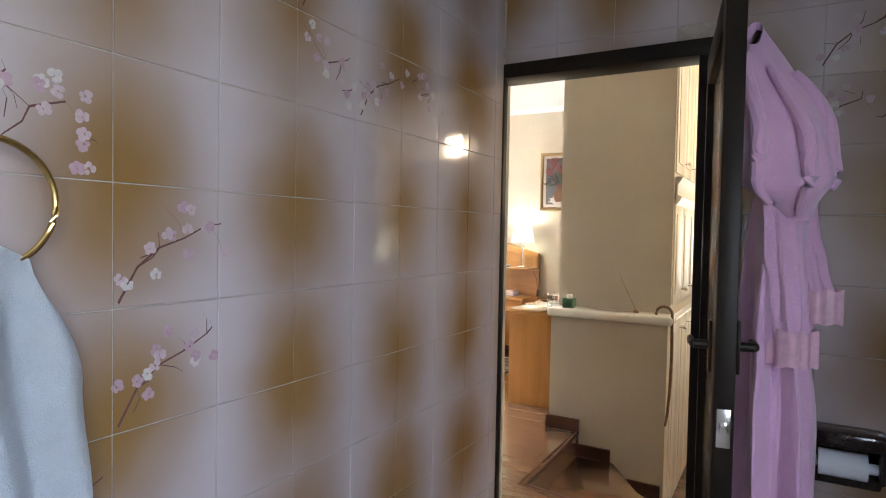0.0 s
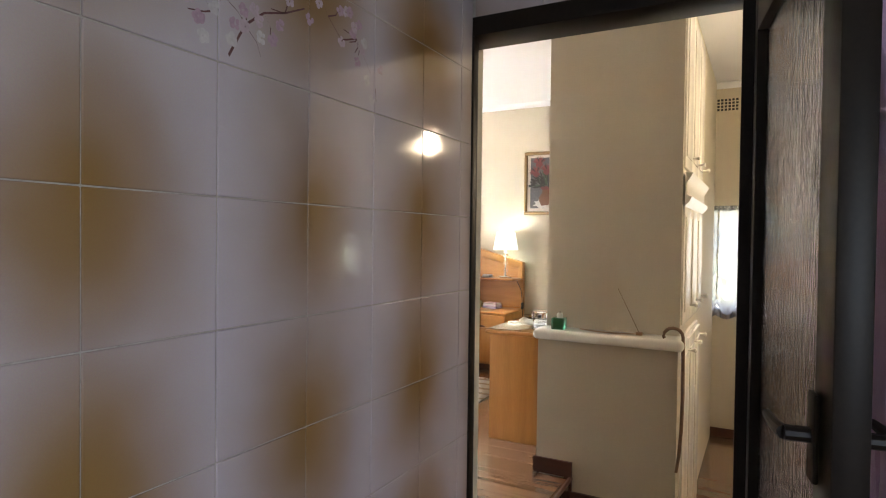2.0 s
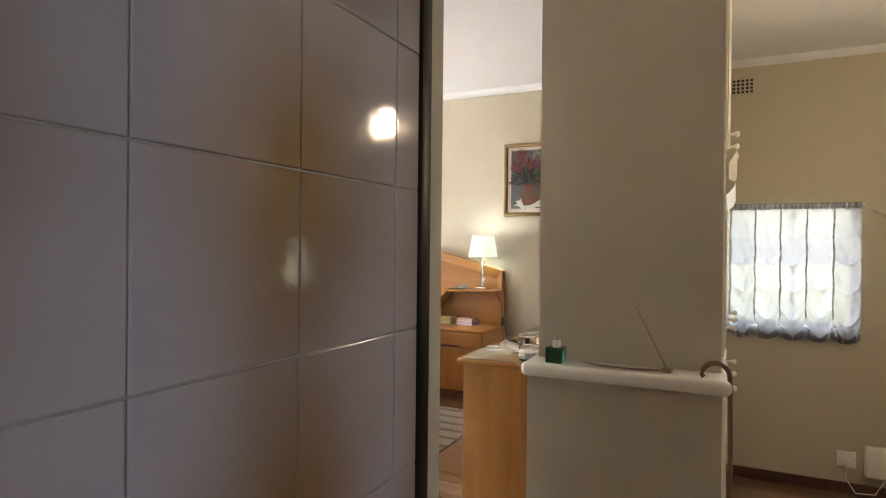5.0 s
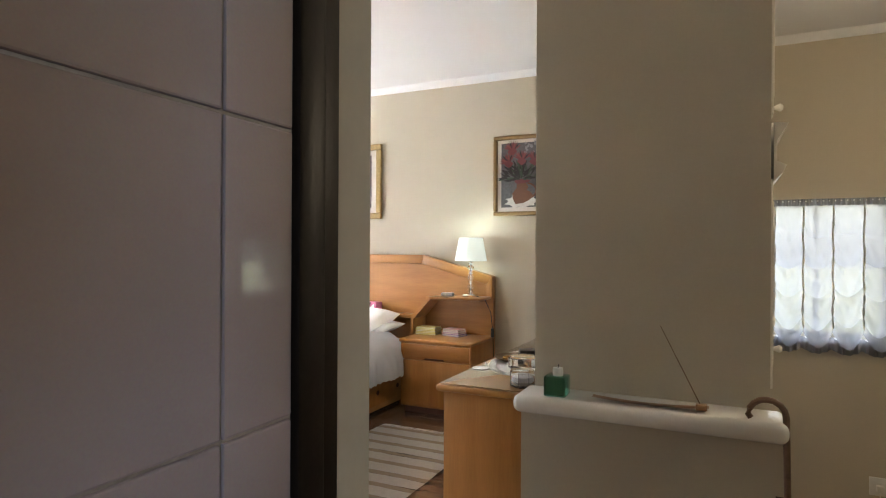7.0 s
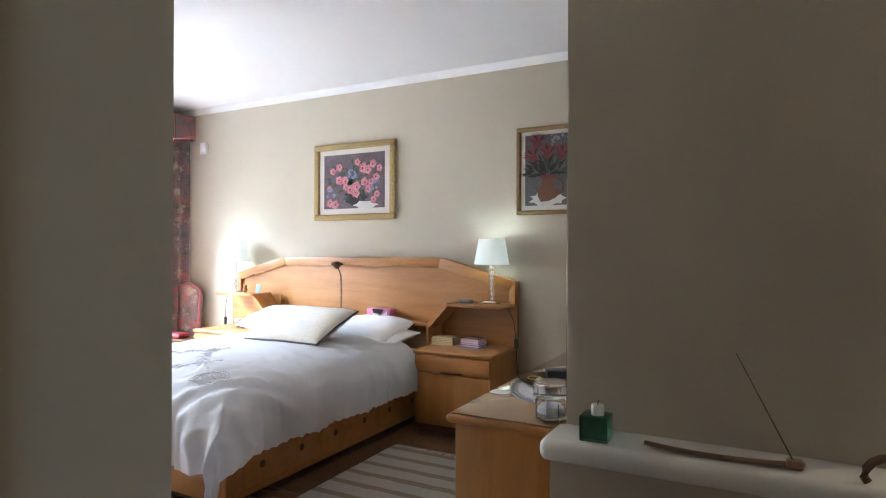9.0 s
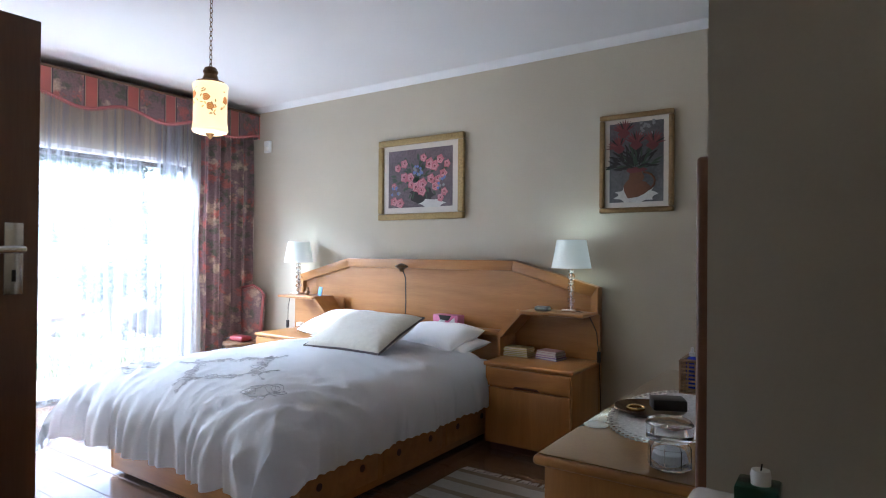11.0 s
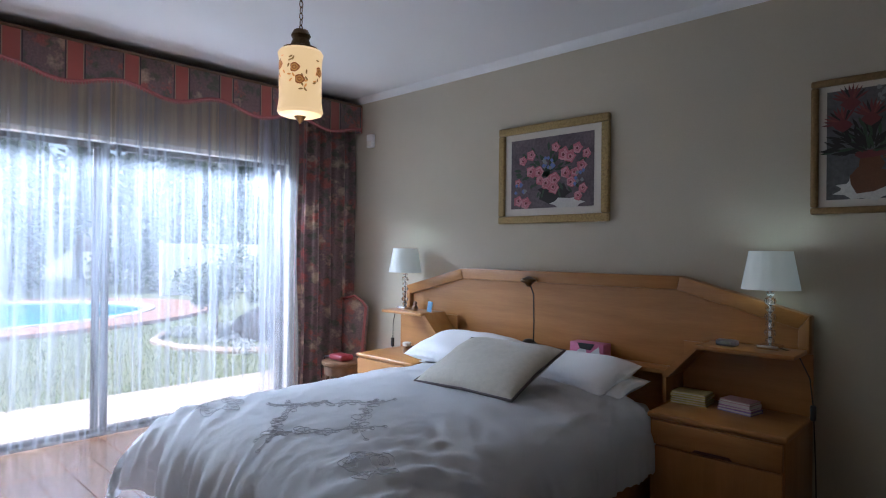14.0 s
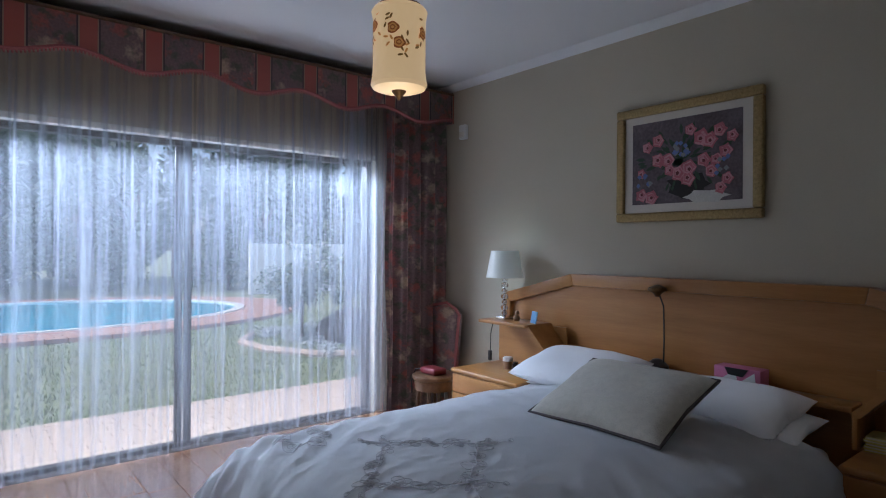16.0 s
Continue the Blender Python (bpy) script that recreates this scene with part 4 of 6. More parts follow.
def duvet_at(s, t):
    """s: across, metres from the middle line; t: along, metres from the foot edge (negative hangs down)."""
    over = max(0.0, abs(s) - HWX + 0.12)
    overf = max(0.0, 0.12 - t)
    r = 0.24

    def bend(o):
        if o <= 0:
            return 0.0, 0.0
        a = min(o / r, math.pi / 2)
        out = r * math.sin(a)
        down = r * (1 - math.cos(a)) + max(0, o - r * math.pi / 2)
        return out, down

    ox, dx = bend(over)
    oy, dy = bend(overf)
    x = CXB + math.copysign(min(abs(s), HWX - 0.12) + ox, s)
    y = 5.26 + max(t, 0.12) - oy
    hang = ramp(0.15, 0.45, max(over, overf))
    puff = 0.050 * (1 - ramp(HWX - 0.5, HWX, abs(s))) * ramp(0.0, 0.5, t)
    z = 0.685 + puff - max(dx, dy) - 0.25 * min(dx, dy)
    z += 0.016 * nz(x * 2.2, y * 2.2) + 0.008 * nz(x * 7, y * 5, 2) + 0.006 * nz(x * 3 + y * 9, y * 2 - x, 5)
    z += 0.014 * (0.22 - abs(nz(s * 9 + t * 3, t * 5 - s * 2, 9))) * (1 - ramp(0.4, 1.3, t))
    z += 0.007 * (0.22 - abs(nz(s * 19 - t * 8, t * 12 + s * 4, 3))) * (1 - ramp(0.3, 0.9, t))
    # folds in the hanging sides
    if over > 0 and hang:
        x += math.copysign(hang * (0.012 * math.sin(t * 13 + 3.2 * nz(t * 3, s)) + 0.004 * math.sin(t * 53 + 4 * nz(t * 5, s * 2)) + 0.035 * nz(t * 4, 1.7) + 0.02), s)
    if overf > 0 and hang:
        y -= hang * (0.026 * math.sin(s * 19 + 3.5 * nz(s * 3, t)) + 0.016 * math.sin(s * 57 + 4 * nz(s * 5, t * 2)) + 0.04 * nz(s * 4, 4.2) + 0.03)
    corner = ramp(0.1, 0.4, over) * ramp(0.1, 0.4, overf)
    x += math.copysign(0.05 * corner, s)
    y -= 0.08 * corner
    z -= 0.05 * corner
    # thin creases fanning from the corners
    z += 0.009 * math.sin((abs(s) * 34 - t * 26) + 3 * nz(x * 2, y * 2)) * (1 - ramp(0.2, 0.9, t)) * ramp(0.2, 0.6, abs(s))
    return Vector((x, y, max(z, 0.03)))


SM, TL = HWX - 0.12 + 0.50, 2.14
SCAL = 0.010


def duvet_fn(u, v):
    s = (u * 2 - 1) * SM
    t = -0.42 + v * (TL + 0.42 - 0.22)
    e = SCAL * abs(math.sin(t * 45))
    s -= math.copysign(e * ramp(0.985, 1.0, abs(u * 2 - 1)), s)
    return duvet_at(s, t)


cover = part("cover", sheet(230, 230, duvet_fn, thick=0.018), M_LINEN, duvet)
# embroidered wreath and corner sprays: thin cord lines on the cover
rng = random.Random(4)


def on_cover(x, y, lift=0.004):
    p = duvet_at(x, y)
    return (p.x, p.y, p.z + lift)


def motif(cx, cy, rx, ry, count, seed):
    r = random.Random(seed)
    b = bmesh.new()
    for k in range(count):
        a = 2 * math.pi * k / count + r.uniform(-0.1, 0.1)
        px, py = cx + rx * math.cos(a), cy + ry * math.sin(a)
        w = r.uniform(0.03, 0.055)
        tube([on_cover(px + w * math.cos(q + a) * (1 + 0.3 * math.sin(3 * q)), py + 0.8 * w * math.sin(q + a)) for q in [j * 2 * math.pi / 12 for j in range(12)]], 0.0020, 4, bm=b, closed=True)
        tube([on_cover(px + 0.5 * w * math.cos(q), py + 0.4 * w * math.sin(q)) for q in [j * 2 * math.pi / 8 for j in range(8)]], 0.0017, 4, bm=b, closed=True)
        a2 = a + 2 * math.pi / count
        tube([on_cover(cx + (rx + 0.02 * math.sin(6 * q)) * math.cos(a + (a2 - a) * q), cy + (ry + 0.02 * math.sin(6 * q)) * math.sin(a + (a2 - a) * q)) for q in (0, 0.25, 0.5, 0.75, 1)], 0.0020, 4, bm=b)
    return b


def garland(cx, cy, half, seed):
    """Leafy square of looped cord with sprays at the corners."""
    r = random.Random(seed)
    b_ = bmesh.new()
    loop = []
    for k in range(4):
        a0 = k * math.pi / 2
        for j in range(7):
            q = -1 + 2 * j / 7
            u, w = half, q * half
            loop.append((u * math.cos(a0 + 0.785) - w * math.sin(a0 + 0.785), u * math.sin(a0 + 0.785) + w * math.cos(a0 + 0.785)))
    for u, w in loop:
        for n_ in range(2):
            ru, rw, s_ = u + r.uniform(-0.03, 0.03), w + r.uniform(-0.03, 0.03), r.uniform(0.02, 0.04)
            t0 = r.uniform(0, 6.28)
            tube([on_cover(cx + ru + s_ * (math.cos(q) * math.cos(t0) - 0.55 * math.sin(q) * math.sin(t0)), cy + rw + s_ * (math.cos(q) * math.sin(t0) + 0.55 * math.sin(q) * math.cos(t0))) for q in [j * math.pi / 6 for j in range(12)]], 0.0016, 4, bm=b_, closed=True)
    tube([on_cover(cx + u + 0.012 * math.sin(5 * i), cy + w + 0.012 * math.cos(4 * i)) for i, (u, w) in enumerate(loop)], 0.0022, 4, bm=b_, closed=True)
    half *= 1.414
    for su, sw in ((-1, 0), (1, 0), (0, -1), (0, 1)):
        for k in range(4):
            d, e = r.uniform(0.04, 0.13), r.uniform(-0.05, 0.09)
            tube([on_cover(cx + su * half, cy + sw * half), on_cover(cx + su * (half + d * 0.5) + sw * e * 0.7, cy + sw * (half + d * 0.5) + su * e * 0.7), on_cover(cx + su * (half + d) + sw * e, cy + sw * (half + d) + su * e)], 0.0018, 4, bm=b_)
            pu, pw = cx + su * (half + d) + sw * e, cy + sw * (half + d) + su * e
            tube([on_cover(pu + 0.014 * math.cos(q), pw + 0.010 * math.sin(q)) for q in [j * math.pi / 4 for j in range(8)]], 0.0018, 4, bm=b_, closed=True)
    return b_


part("embroidery", garland(0.0, 0.36, 0.19, 3), M_STITCH, duvet, "raised grey embroidered garland")
part("embroidery", motif(0.60, 0.14, 0.10, 0.06, 5, 5), M_STITCH, duvet, "raised grey embroidered spray")
part("embroidery", motif(-0.66, 0.16, 0.12, 0.09, 6, 6), M_STITCH, duvet, "raised grey embroidered spray")


def pillow(name, cx, cy, cz, lx, ly, h, rz, tilt, material, label, trim=None, scallop=0.0):
    th_ = thing(name, (cx, cy, cz), label, "pillow" if name == "pillow" else "cushion")
    m = pose(cx, cy, cz, tilt, 0, rz)

    def side(sgn):
        def fn(u, v):
            a, b_ = u * 2 - 1, v * 2 - 1
            e = max(abs(a), abs(b_))
            hgt = h * (max(0.0, (1 - a ** 4)) * max(0.0, (1 - b_ ** 4))) ** 0.55
            k = 1 - 0.06 * (1 - abs(a * b_)) * e ** 6
            wob = scallop * math.sin((a - b_) * 38) * ramp(0.95, 1, e)
            x, y = a * lx / 2 * (k + wob), b_ * ly / 2 * (k + wob)
            z = sgn * hgt + 0.012 * nz(x * 6 + cx * 3, y * 6, sgn) * (1 - e ** 6)
            return m @ Vector((x, y, z))
        return fn

    b_ = sheet(44, 34, side(1))
    sheet(44, 34, side(-1), bm=b_)
    bmesh.ops.remove_doubles(b_, verts=b_.verts, dist=0.0005)
    bmesh.ops.recalc_face_normals(b_, faces=b_.faces)
    part("cover", b_, material, th_)
    if trim:
        f = side(0)
        loop = [f(i / 20, 0) for i in range(20)] + [f(1, i / 16) for i in range(16)] + [f(1 - i / 20, 1) for i in range(20)] + [f(0, 1 - i / 16) for i in range(16)]
        part("piping", tube(loop, 0.008, 8, closed=True), trim, th_, "dark grey piping")
    return th_


pillow("pillow", -4.70, 7.24, 0.80, 0.76, 0.50, 0.08, 2, 13, M_LINEN, "white scalloped pillow against the headboard", scallop=0.012)
pillow("pillow", -3.78, 7.28, 0.755, 0.66, 0.48, 0.08, -3, 13, M_LINEN, "white scalloped pillow beside the cushion", scallop=0.012)
pillow("pillow", -3.72, 7.30, 0.70, 0.66, 0.44, 0.05, 2, 4, M_LINEN, "flat white pillow under another pillow")
pillow("pillow", -4.66, 7.28, 0.70, 0.66, 0.44, 0.05, -2, 4, M_LINEN, "flat white pillow under another pillow")
pillow("cushion", -4.02, 6.70, 0.838, 0.70, 0.58, 0.075, 2, 20, M_FLEECE, "cream fleece cushion with dark piping on the duvet", trim=M_PIPING)


def table_lamp(cx, cy):
    tl = thing("table_lamp", (cx, cy, 1.0), "crystal ball table lamp with a pale tapered shade", "table lamp", "lamps beside the bed")
    part("foot", box(cx - 0.055, cy - 0.055, 1.001, cx + 0.055, cy + 0.055, 1.024, 0.006), M_CHROME, tl, "chrome foot")
    z = 1.026
    for k, r in enumerate((0.024, 0.031, 0.024, 0.031, 0.024, 0.031, 0.022)):
        h = r * 1.55
        part("crystal_ball", lathe([(r * 0.35, z), (r * 0.85, z + h * 0.2), (r, z + h * 0.5), (r * 0.85, z + h * 0.8), (r * 0.35, z + h)], cx, cy, 12), M_CRYSTAL, tl, smooth=False)
        z += h + 0.001
    part("stem", tube([(cx, cy, 1.02), (cx, cy, 1.40)], 0.006, 8), M_CHROME, tl)
    part("shade", lathe([(0.146, 1.325), (0.108, 1.535), (0.106, 1.535), (0.144, 1.325)], cx, cy, 40, cap=False), M_SHADE, tl, "pale cloth shade")
    part("shade_ring", tube([(cx + 0.10 * math.cos(a), cy + 0.10 * math.sin(a), 1.525) for a in [k * math.pi / 10 for k in range(20)]], 0.002, 5, closed=True), M_CHROME, tl)
    part("bulb", lathe([(0.008, 1.40), (0.022, 1.43), (0.026, 1.455), (0.012, 1.485)], cx, cy, 14), glow("cool_bulb", (0.80, 1.0, 0.95), 3.0), tl)
    s = 1 if cx > -4 else -1
    part("cord", tube([(cx + s * 0.05, cy, 1.008), (cx + s * 0.13, cy + 0.01, 0.99), (cx + s * 0.185, cy + 0.03, 0.86), (cx + s * 0.20, cy + 0.04, 0.70), (cx + s * 0.21, cy + 0.05, 0.4), (cx + s * 0.215, cy + 0.06, 0.06)], 0.0035, 6), M_BLACK, tl, "black cord")
    part("switch", box(cx + s * 0.20 - 0.013, cy + 0.025, 0.64, cx + s * 0.20 + 0.013, cy + 0.05, 0.72, 0.005), M_BLACK, tl)
    point_lamp("table_lamp_light", (cx, cy, 1.51), 0.24, (0.82, 1.0, 0.93), 0.02)
    return tl


table_lamp(-2.728, 7.535)
table_lamp(-5.655, 7.535)


def books(cx, cy, z, stack, label):
    for k, (w, d, h, col, rz) in enumerate(stack):
        b_ = thing("book", (cx, cy, z), label, "book")
        m = pose(cx, cy, z, 0, 0, rz)
        c = box(-w / 2, -d / 2, 0.0, w / 2, d / 2, 0.003)
        box(-w / 2, -d / 2, h - 0.003, w / 2, d / 2, h, bm=c)
        box(-w / 2, d / 2 - 0.003, 0, w / 2, d / 2, h, bm=c)
        bmesh.ops.transform(c, matrix=m, verts=c.verts)
        part("cover", c, plain("book_cover", col), b_, smooth=False)
        c = box(-w / 2 + 0.003, -d / 2 + 0.003, 0.0035, w / 2 - 0.003, d / 2 - 0.004, h - 0.0035)
        bmesh.ops.transform(c, matrix=m, verts=c.verts)
        part("pages", c, M_MOUNT, b_, smooth=False)
        z += h + 0.0005


books(-3.12, 7.47, 0.646, [(0.20, 0.15, 0.014, (0.50, 0.40, 0.10), 3), (0.20, 0.15, 0.012, (0.52, 0.44, 0.16), 1), (0.19, 0.15, 0.014, (0.46, 0.36, 0.09), 4), (0.20, 0.15, 0.012, (0.50, 0.42, 0.12), 0), (0.19, 0.14, 0.013, (0.55, 0.47, 0.20), 2)], "yellow paperback in a pile on the nightstand")
books(-2.86, 7.47, 0.646, [(0.19, 0.13, 0.017, (0.20, 0.17, 0.40), -12), (0.18, 0.13, 0.015, (0.38, 0.16, 0.30), -8), (0.18, 0.12, 0.016, (0.60, 0.52, 0.52), -14), (0.17, 0.12, 0.015, (0.46, 0.26, 0.24), -10)], "small hardback in a pile on the nightstand")
ck = thing("alarm_clock", (-2.93, 7.47, 1.0), "small grey digital alarm clock on the shelf", "clock")
part("case", box(-2.985, 7.44, 1.001, -2.875, 7.51, 1.035, 0.012, seg=3), plain("grey_plastic", (0.20, 0.20, 0.22), 0.3), ck)
part("display", box(-2.96, 7.4385, 1.012, -2.90, 7.4405, 1.028, 0.001), plain("lcd_green", (0.30, 0.34, 0.30), 0.2), ck)
# reading lamp in the middle of the headboard
rl = thing("reading_lamp", (-4.17, 7.6, 0.78), "thin black clip-on reading lamp on the headboard", "reading lamp")
part("arm", tube([(-4.33, 7.60, 0.78), (-4.325, 7.60, 1.0), (-4.33, 7.60, 1.2), (-4.35, 7.58, 1.28)], 0.005, 8), M_BLACK, rl)
part("head", lathe([(0.012, 1.335), (0.055, 1.315), (0.06, 1.30), (0.03, 1.285), (0.012, 1.26)], -4.355, 7.57, 20), M_BRONZE, rl)
part("base", lathe([(0.07, 0.806), (0.068, 0.83), (0.03, 0.865), (0.008, 0.87)], -4.37, 7.60, 20), M_BLACK, rl)
tb = thing("tissue_box", (-3.60, 7.56, 0.806), "pink and white patterned tissue box on the headboard ledge", "tissue box")
part("carton", box(-3.97, 7.52, 0.807, -3.72, 7.63, 0.905, 0.003), M_PINKP, tb)
part("pattern", prism([(-3.95, 0.820), (-3.85, 0.895), (-3.84, 0.820), (-3.75, 0.890), (-3.74, 0.815), (-3.85, 0.810)], 7.517, 7.5195, 1), M_WHITE, tb, "white printed leaves", smooth=False)
part("opening", prism([(-3.91, 0.903), (-3.89, 0.865), (-3.81, 0.860), (-3.78, 0.903)], 7.5155, 7.5185, 1), M_BLACK, tb, smooth=False)
# left nightstand trinkets
fg = thing("figurine", (-5.50, 7.5, 1.0), "small brown carved animal figurine", "figurine")
b = lathe([(0.02, 1.001), (0.028, 1.02), (0.022, 1.04), (0.008, 1.05)], -5.49, 7.50, 12)
lathe([(0.008, 1.045), (0.018, 1.06), (0.012, 1.078), (0.003, 1.082)], -5.475, 7.49, 12, bm=b)
part("body", b, M_HOLDER, fg)
cd = thing("picture_card", (-5.36, 7.5, 1.0), "small blue picture card standing on the shelf", "card")
b = box(-0.04, 0, 0, 0.04, 0.008, 0.088, 0.002)
bmesh.ops.transform(b, matrix=pose(-5.325, 7.50, 1.001, -10, 0, -20), verts=b.verts)
part("card", b, plain("blue_print", (0.12, 0.26, 0.42), 0.3), cd)
jr = thing("cream_jar", (-5.47, 7.42, 0.645), "small cosmetic jar on the nightstand", "jar")
part("pot", lathe([(0.035, 0.646), (0.038, 0.70), (0.034, 0.705)], -5.50, 7.42, 20), M_HOLDER, jr)
part("lid", lathe([(0.038, 0.705), (0.038, 0.73), (0.03, 0.735)], -5.50, 7.42, 20), M_WAX, jr)
jr2 = thing("cream_jar", (-5.40, 7.42, 0.645), "small dark cosmetic jar on the nightstand", "jar")
part("pot", lathe([(0.028, 0.646), (0.03, 0.69), (0.02, 0.70), (0.02, 0.715)], -5.40, 7.40, 18), M_DARKB, jr2)

# small round stool with a red purse by the curtain
st = thing("side_stool", (-6.2, 7.3, 0), "small dark carved wooden stool in the corner", "stool")
part("seat", lathe([(0.17, 0.46), (0.185, 0.475), (0.185, 0.495), (0.17, 0.505)], -6.22, 7.28, 28), M_STICK, st)
part("apron", lathe([(0.16, 0.38), (0.165, 0.46)], -6.22, 7.28, 28), M_STICK, st)
for k in range(4):
    a = k * math.pi / 2 + 0.6
    part("leg", tube([(-6.22 + 0.13 * math.cos(a), 7.28 + 0.13 * math.sin(a), 0.40), (-6.22 + 0.17 * math.cos(a), 7.28 + 0.17 * math.sin(a), 0.0)], [0.018, 0.013], 8), M_STICK, st)
pu = thing("red_purse", (-6.22, 7.25, 0.505), "dark red leather purse on the stool", "purse")
part("bag", box(-6.32, 7.2, 0.506, -6.12, 7.34, 0.56, 0.02, seg=3), M_RED, pu)
part("strap", tube([(-6.32, 7.24, 0.54), (-6.40, 7.22, 0.52), (-6.43, 7.2, 0.42), (-6.41, 7.19, 0.32)], 0.007, 8), M_BLACK, pu)
# upholstered chair back in the corner
ch = thing("corner_chair", (-6.275, 7.6, 0), "pink floral upholstered chair behind the curtain", "chair")
part("backrest", prism([(-6.695, 0.45), (-6.695, 1.0), (-6.475, 1.05), (-6.315, 0.97), (-6.345, 0.6), (-6.365, 0.45)], 7.60, 7.68, 1, r=0.02), M_FLORAL, ch)
part("back_frame", tube([(-6.355, 7.62, 0.45), (-6.335, 7.62, 0.7), (-6.300, 7.62, 0.96), (-6.345, 7.62, 1.01), (-6.475, 7.62, 1.06), (-6.695, 7.62, 1.02)], 0.014, 8), M_LINING, ch)
for x in (-6.675, -6.385):
    part("leg", tube([(x, 7.64, 0.46), (x, 7.66, 0)], [0.02, 0.014], 8), M_STICK, ch)

# alarm sensor
al = thing("alarm_sensor", (-6.45, FAR, 2.65), "small white motion sensor high on the wall", "sensor")
part("case", box(-6.42, FAR - 0.045, 2.535, -6.335, FAR, 2.665, 0.01, seg=3), M_WHITE, al)
part("lens", box(-6.41, FAR - 0.052, 2.55, -6.345, FAR - 0.04, 2.60, 0.008), M_LEDGE, al)


# ---- paintings ----
def painting(name, x0, x1, z0, z1, fw, material, label):
    y = FAR
    p = thing(name, ((x0 + x1) / 2, y, z0), label, "painting")
    for a in ((x0, z0, x1, z0 + fw), (x0, z1 - fw, x1, z1), (x0, z0 + fw, x0 + fw, z1 - fw), (x1 - fw, z0 + fw, x1, z1 - fw)):
        b_ = box(a[0], y - 0.045, a[1], a[2], y - 0.002, a[3], 0.012, seg=3)
        part("frame", b_, material, p, "gilt carved frame")
    part("mount", box(x0 + fw, y - 0.022, z0 + fw, x1 - fw, y - 0.004, z1 - fw), M_MOUNT, p, smooth=False)
    return p


def blob(b_, cx, cz, r, y, mi, r_, petals=6, squash=1.0, tilt=0.0):
    vs = []
    for k in range(petals * 3):
        a = 2 * math.pi * k / (petals * 3)
        rr = r * (1 + 0.16 * math.cos(a * petals) + r_.uniform(-0.08, 0.08))
        dx, dz = rr * math.cos(a), rr * math.sin(a) * squash
        vs.append(b_.verts.new((cx + dx * math.cos(tilt) - dz * math.sin(tilt), y, cz + dx * math.sin(tilt) + dz * math.cos(tilt))))
    b_.faces.new(vs).material_index = mi


def rose(b_, cx, cz, r, y, r_, cols):
    for k in range(5):
        blob(b_, cx + r_.uniform(-0.12, 0.12) * r, cz + r_.uniform(-0.12, 0.12) * r, r * (1 - 0.19 * k), y - 0.0005 * (k + 1), cols[k % len(cols)], r_, 5)


CANVAS = [mat("canvas_ground", (0.10, 0.075, 0.085), 0.6, var=0.5, scale=9, fine=60), plain("paint_rose", (0.42, 0.12, 0.15)), plain("paint_pink", (0.52, 0.24, 0.27)), plain("paint_deep_red", (0.14, 0.03, 0.035)),
          plain("paint_blue", (0.13, 0.18, 0.40)), plain("paint_leaf", (0.035, 0.06, 0.035)), plain("paint_copper", (0.13, 0.05, 0.022)), plain("paint_white", (0.55, 0.53, 0.50)), plain("paint_black", (0.015, 0.012, 0.012)), plain("paint_grey", (0.22, 0.225, 0.235)), plain("paint_brick", (0.20, 0.05, 0.045))]
p1 = painting("rose_painting", -4.753, -3.789, 1.735, 2.494, 0.060, M_GILT, "framed painting of pink roses in a dark basket")
r_ = random.Random(11)
yc = FAR - 0.0225
part("canvas", box(-4.635, yc - 0.002, 1.85, -3.91, yc, 2.385), CANVAS[0], p1, smooth=False)
pb_ = bmesh.new()
yy = yc - 0.003
blob(pb_, -4.30, 1.955, 0.13, yy, 8, r_, 7, 0.6)
for k in range(110):
    a, q = r_.uniform(0, math.pi * 2), r_.uniform(0.05, 1)
    blob(pb_, -4.33 + 0.30 * q * math.cos(a), 2.13 + 0.20 * q * math.sin(a), r_.uniform(0.014, 0.034), yy - 0.0006, 5, r_, 2, 0.45, a)
blob(pb_, -4.18, 1.88, 0.13, yy - 0.0002, 7, r_, 6, 0.3)
for cx, cz, rr in ((-4.50, 2.13, 0.045), (-4.43, 2.12, 0.045), (-4.36, 2.04, 0.05), (-4.29, 2.06, 0.05), (-4.30, 2.00, 0.045), (-4.20, 2.10, 0.042), (-4.22, 2.24, 0.05), (-4.16, 2.22, 0.045), (-4.55, 1.89, 0.045), (-4.62, 1.91, 0.04), (-4.50, 2.26, 0.04), (-4.10, 2.27, 0.04), (-4.06, 2.14, 0.04), (-4.12, 2.10, 0.035), (-4.05, 1.98, 0.035), (-4.09, 1.93, 0.035), (-4.58, 2.22, 0.035), (-4.28, 2.30, 0.035), (-4.42, 2.06, 0.035), (-4.15, 2.03, 0.04), (-4.62, 2.05, 0.03), (-4.02, 2.23, 0.035)):
    rose(pb_, cx, cz, rr, yy - 0.001, r_, (1, 2, 1, 2, 3))
for cx, cz, n_ in ((-4.34, 2.19, 16), (-4.60, 2.0, 9), (-4.08, 2.06, 7)):
    for k in range(n_):
        blob(pb_, cx + r_.uniform(-0.05, 0.05), cz + r_.uniform(-0.05, 0.05), 0.014, yy - 0.004 - 0.0002 * k, 4 if k % 3 else 9, r_, 4)
bmesh.ops.translate(pb_, verts=pb_.verts, vec=(0.055, 0, 0))
bmesh.ops.recalc_face_normals(pb_, faces=pb_.faces)
part("brushwork", pb_, CANVAS, p1, "pink roses and blue flowers", smooth=False)

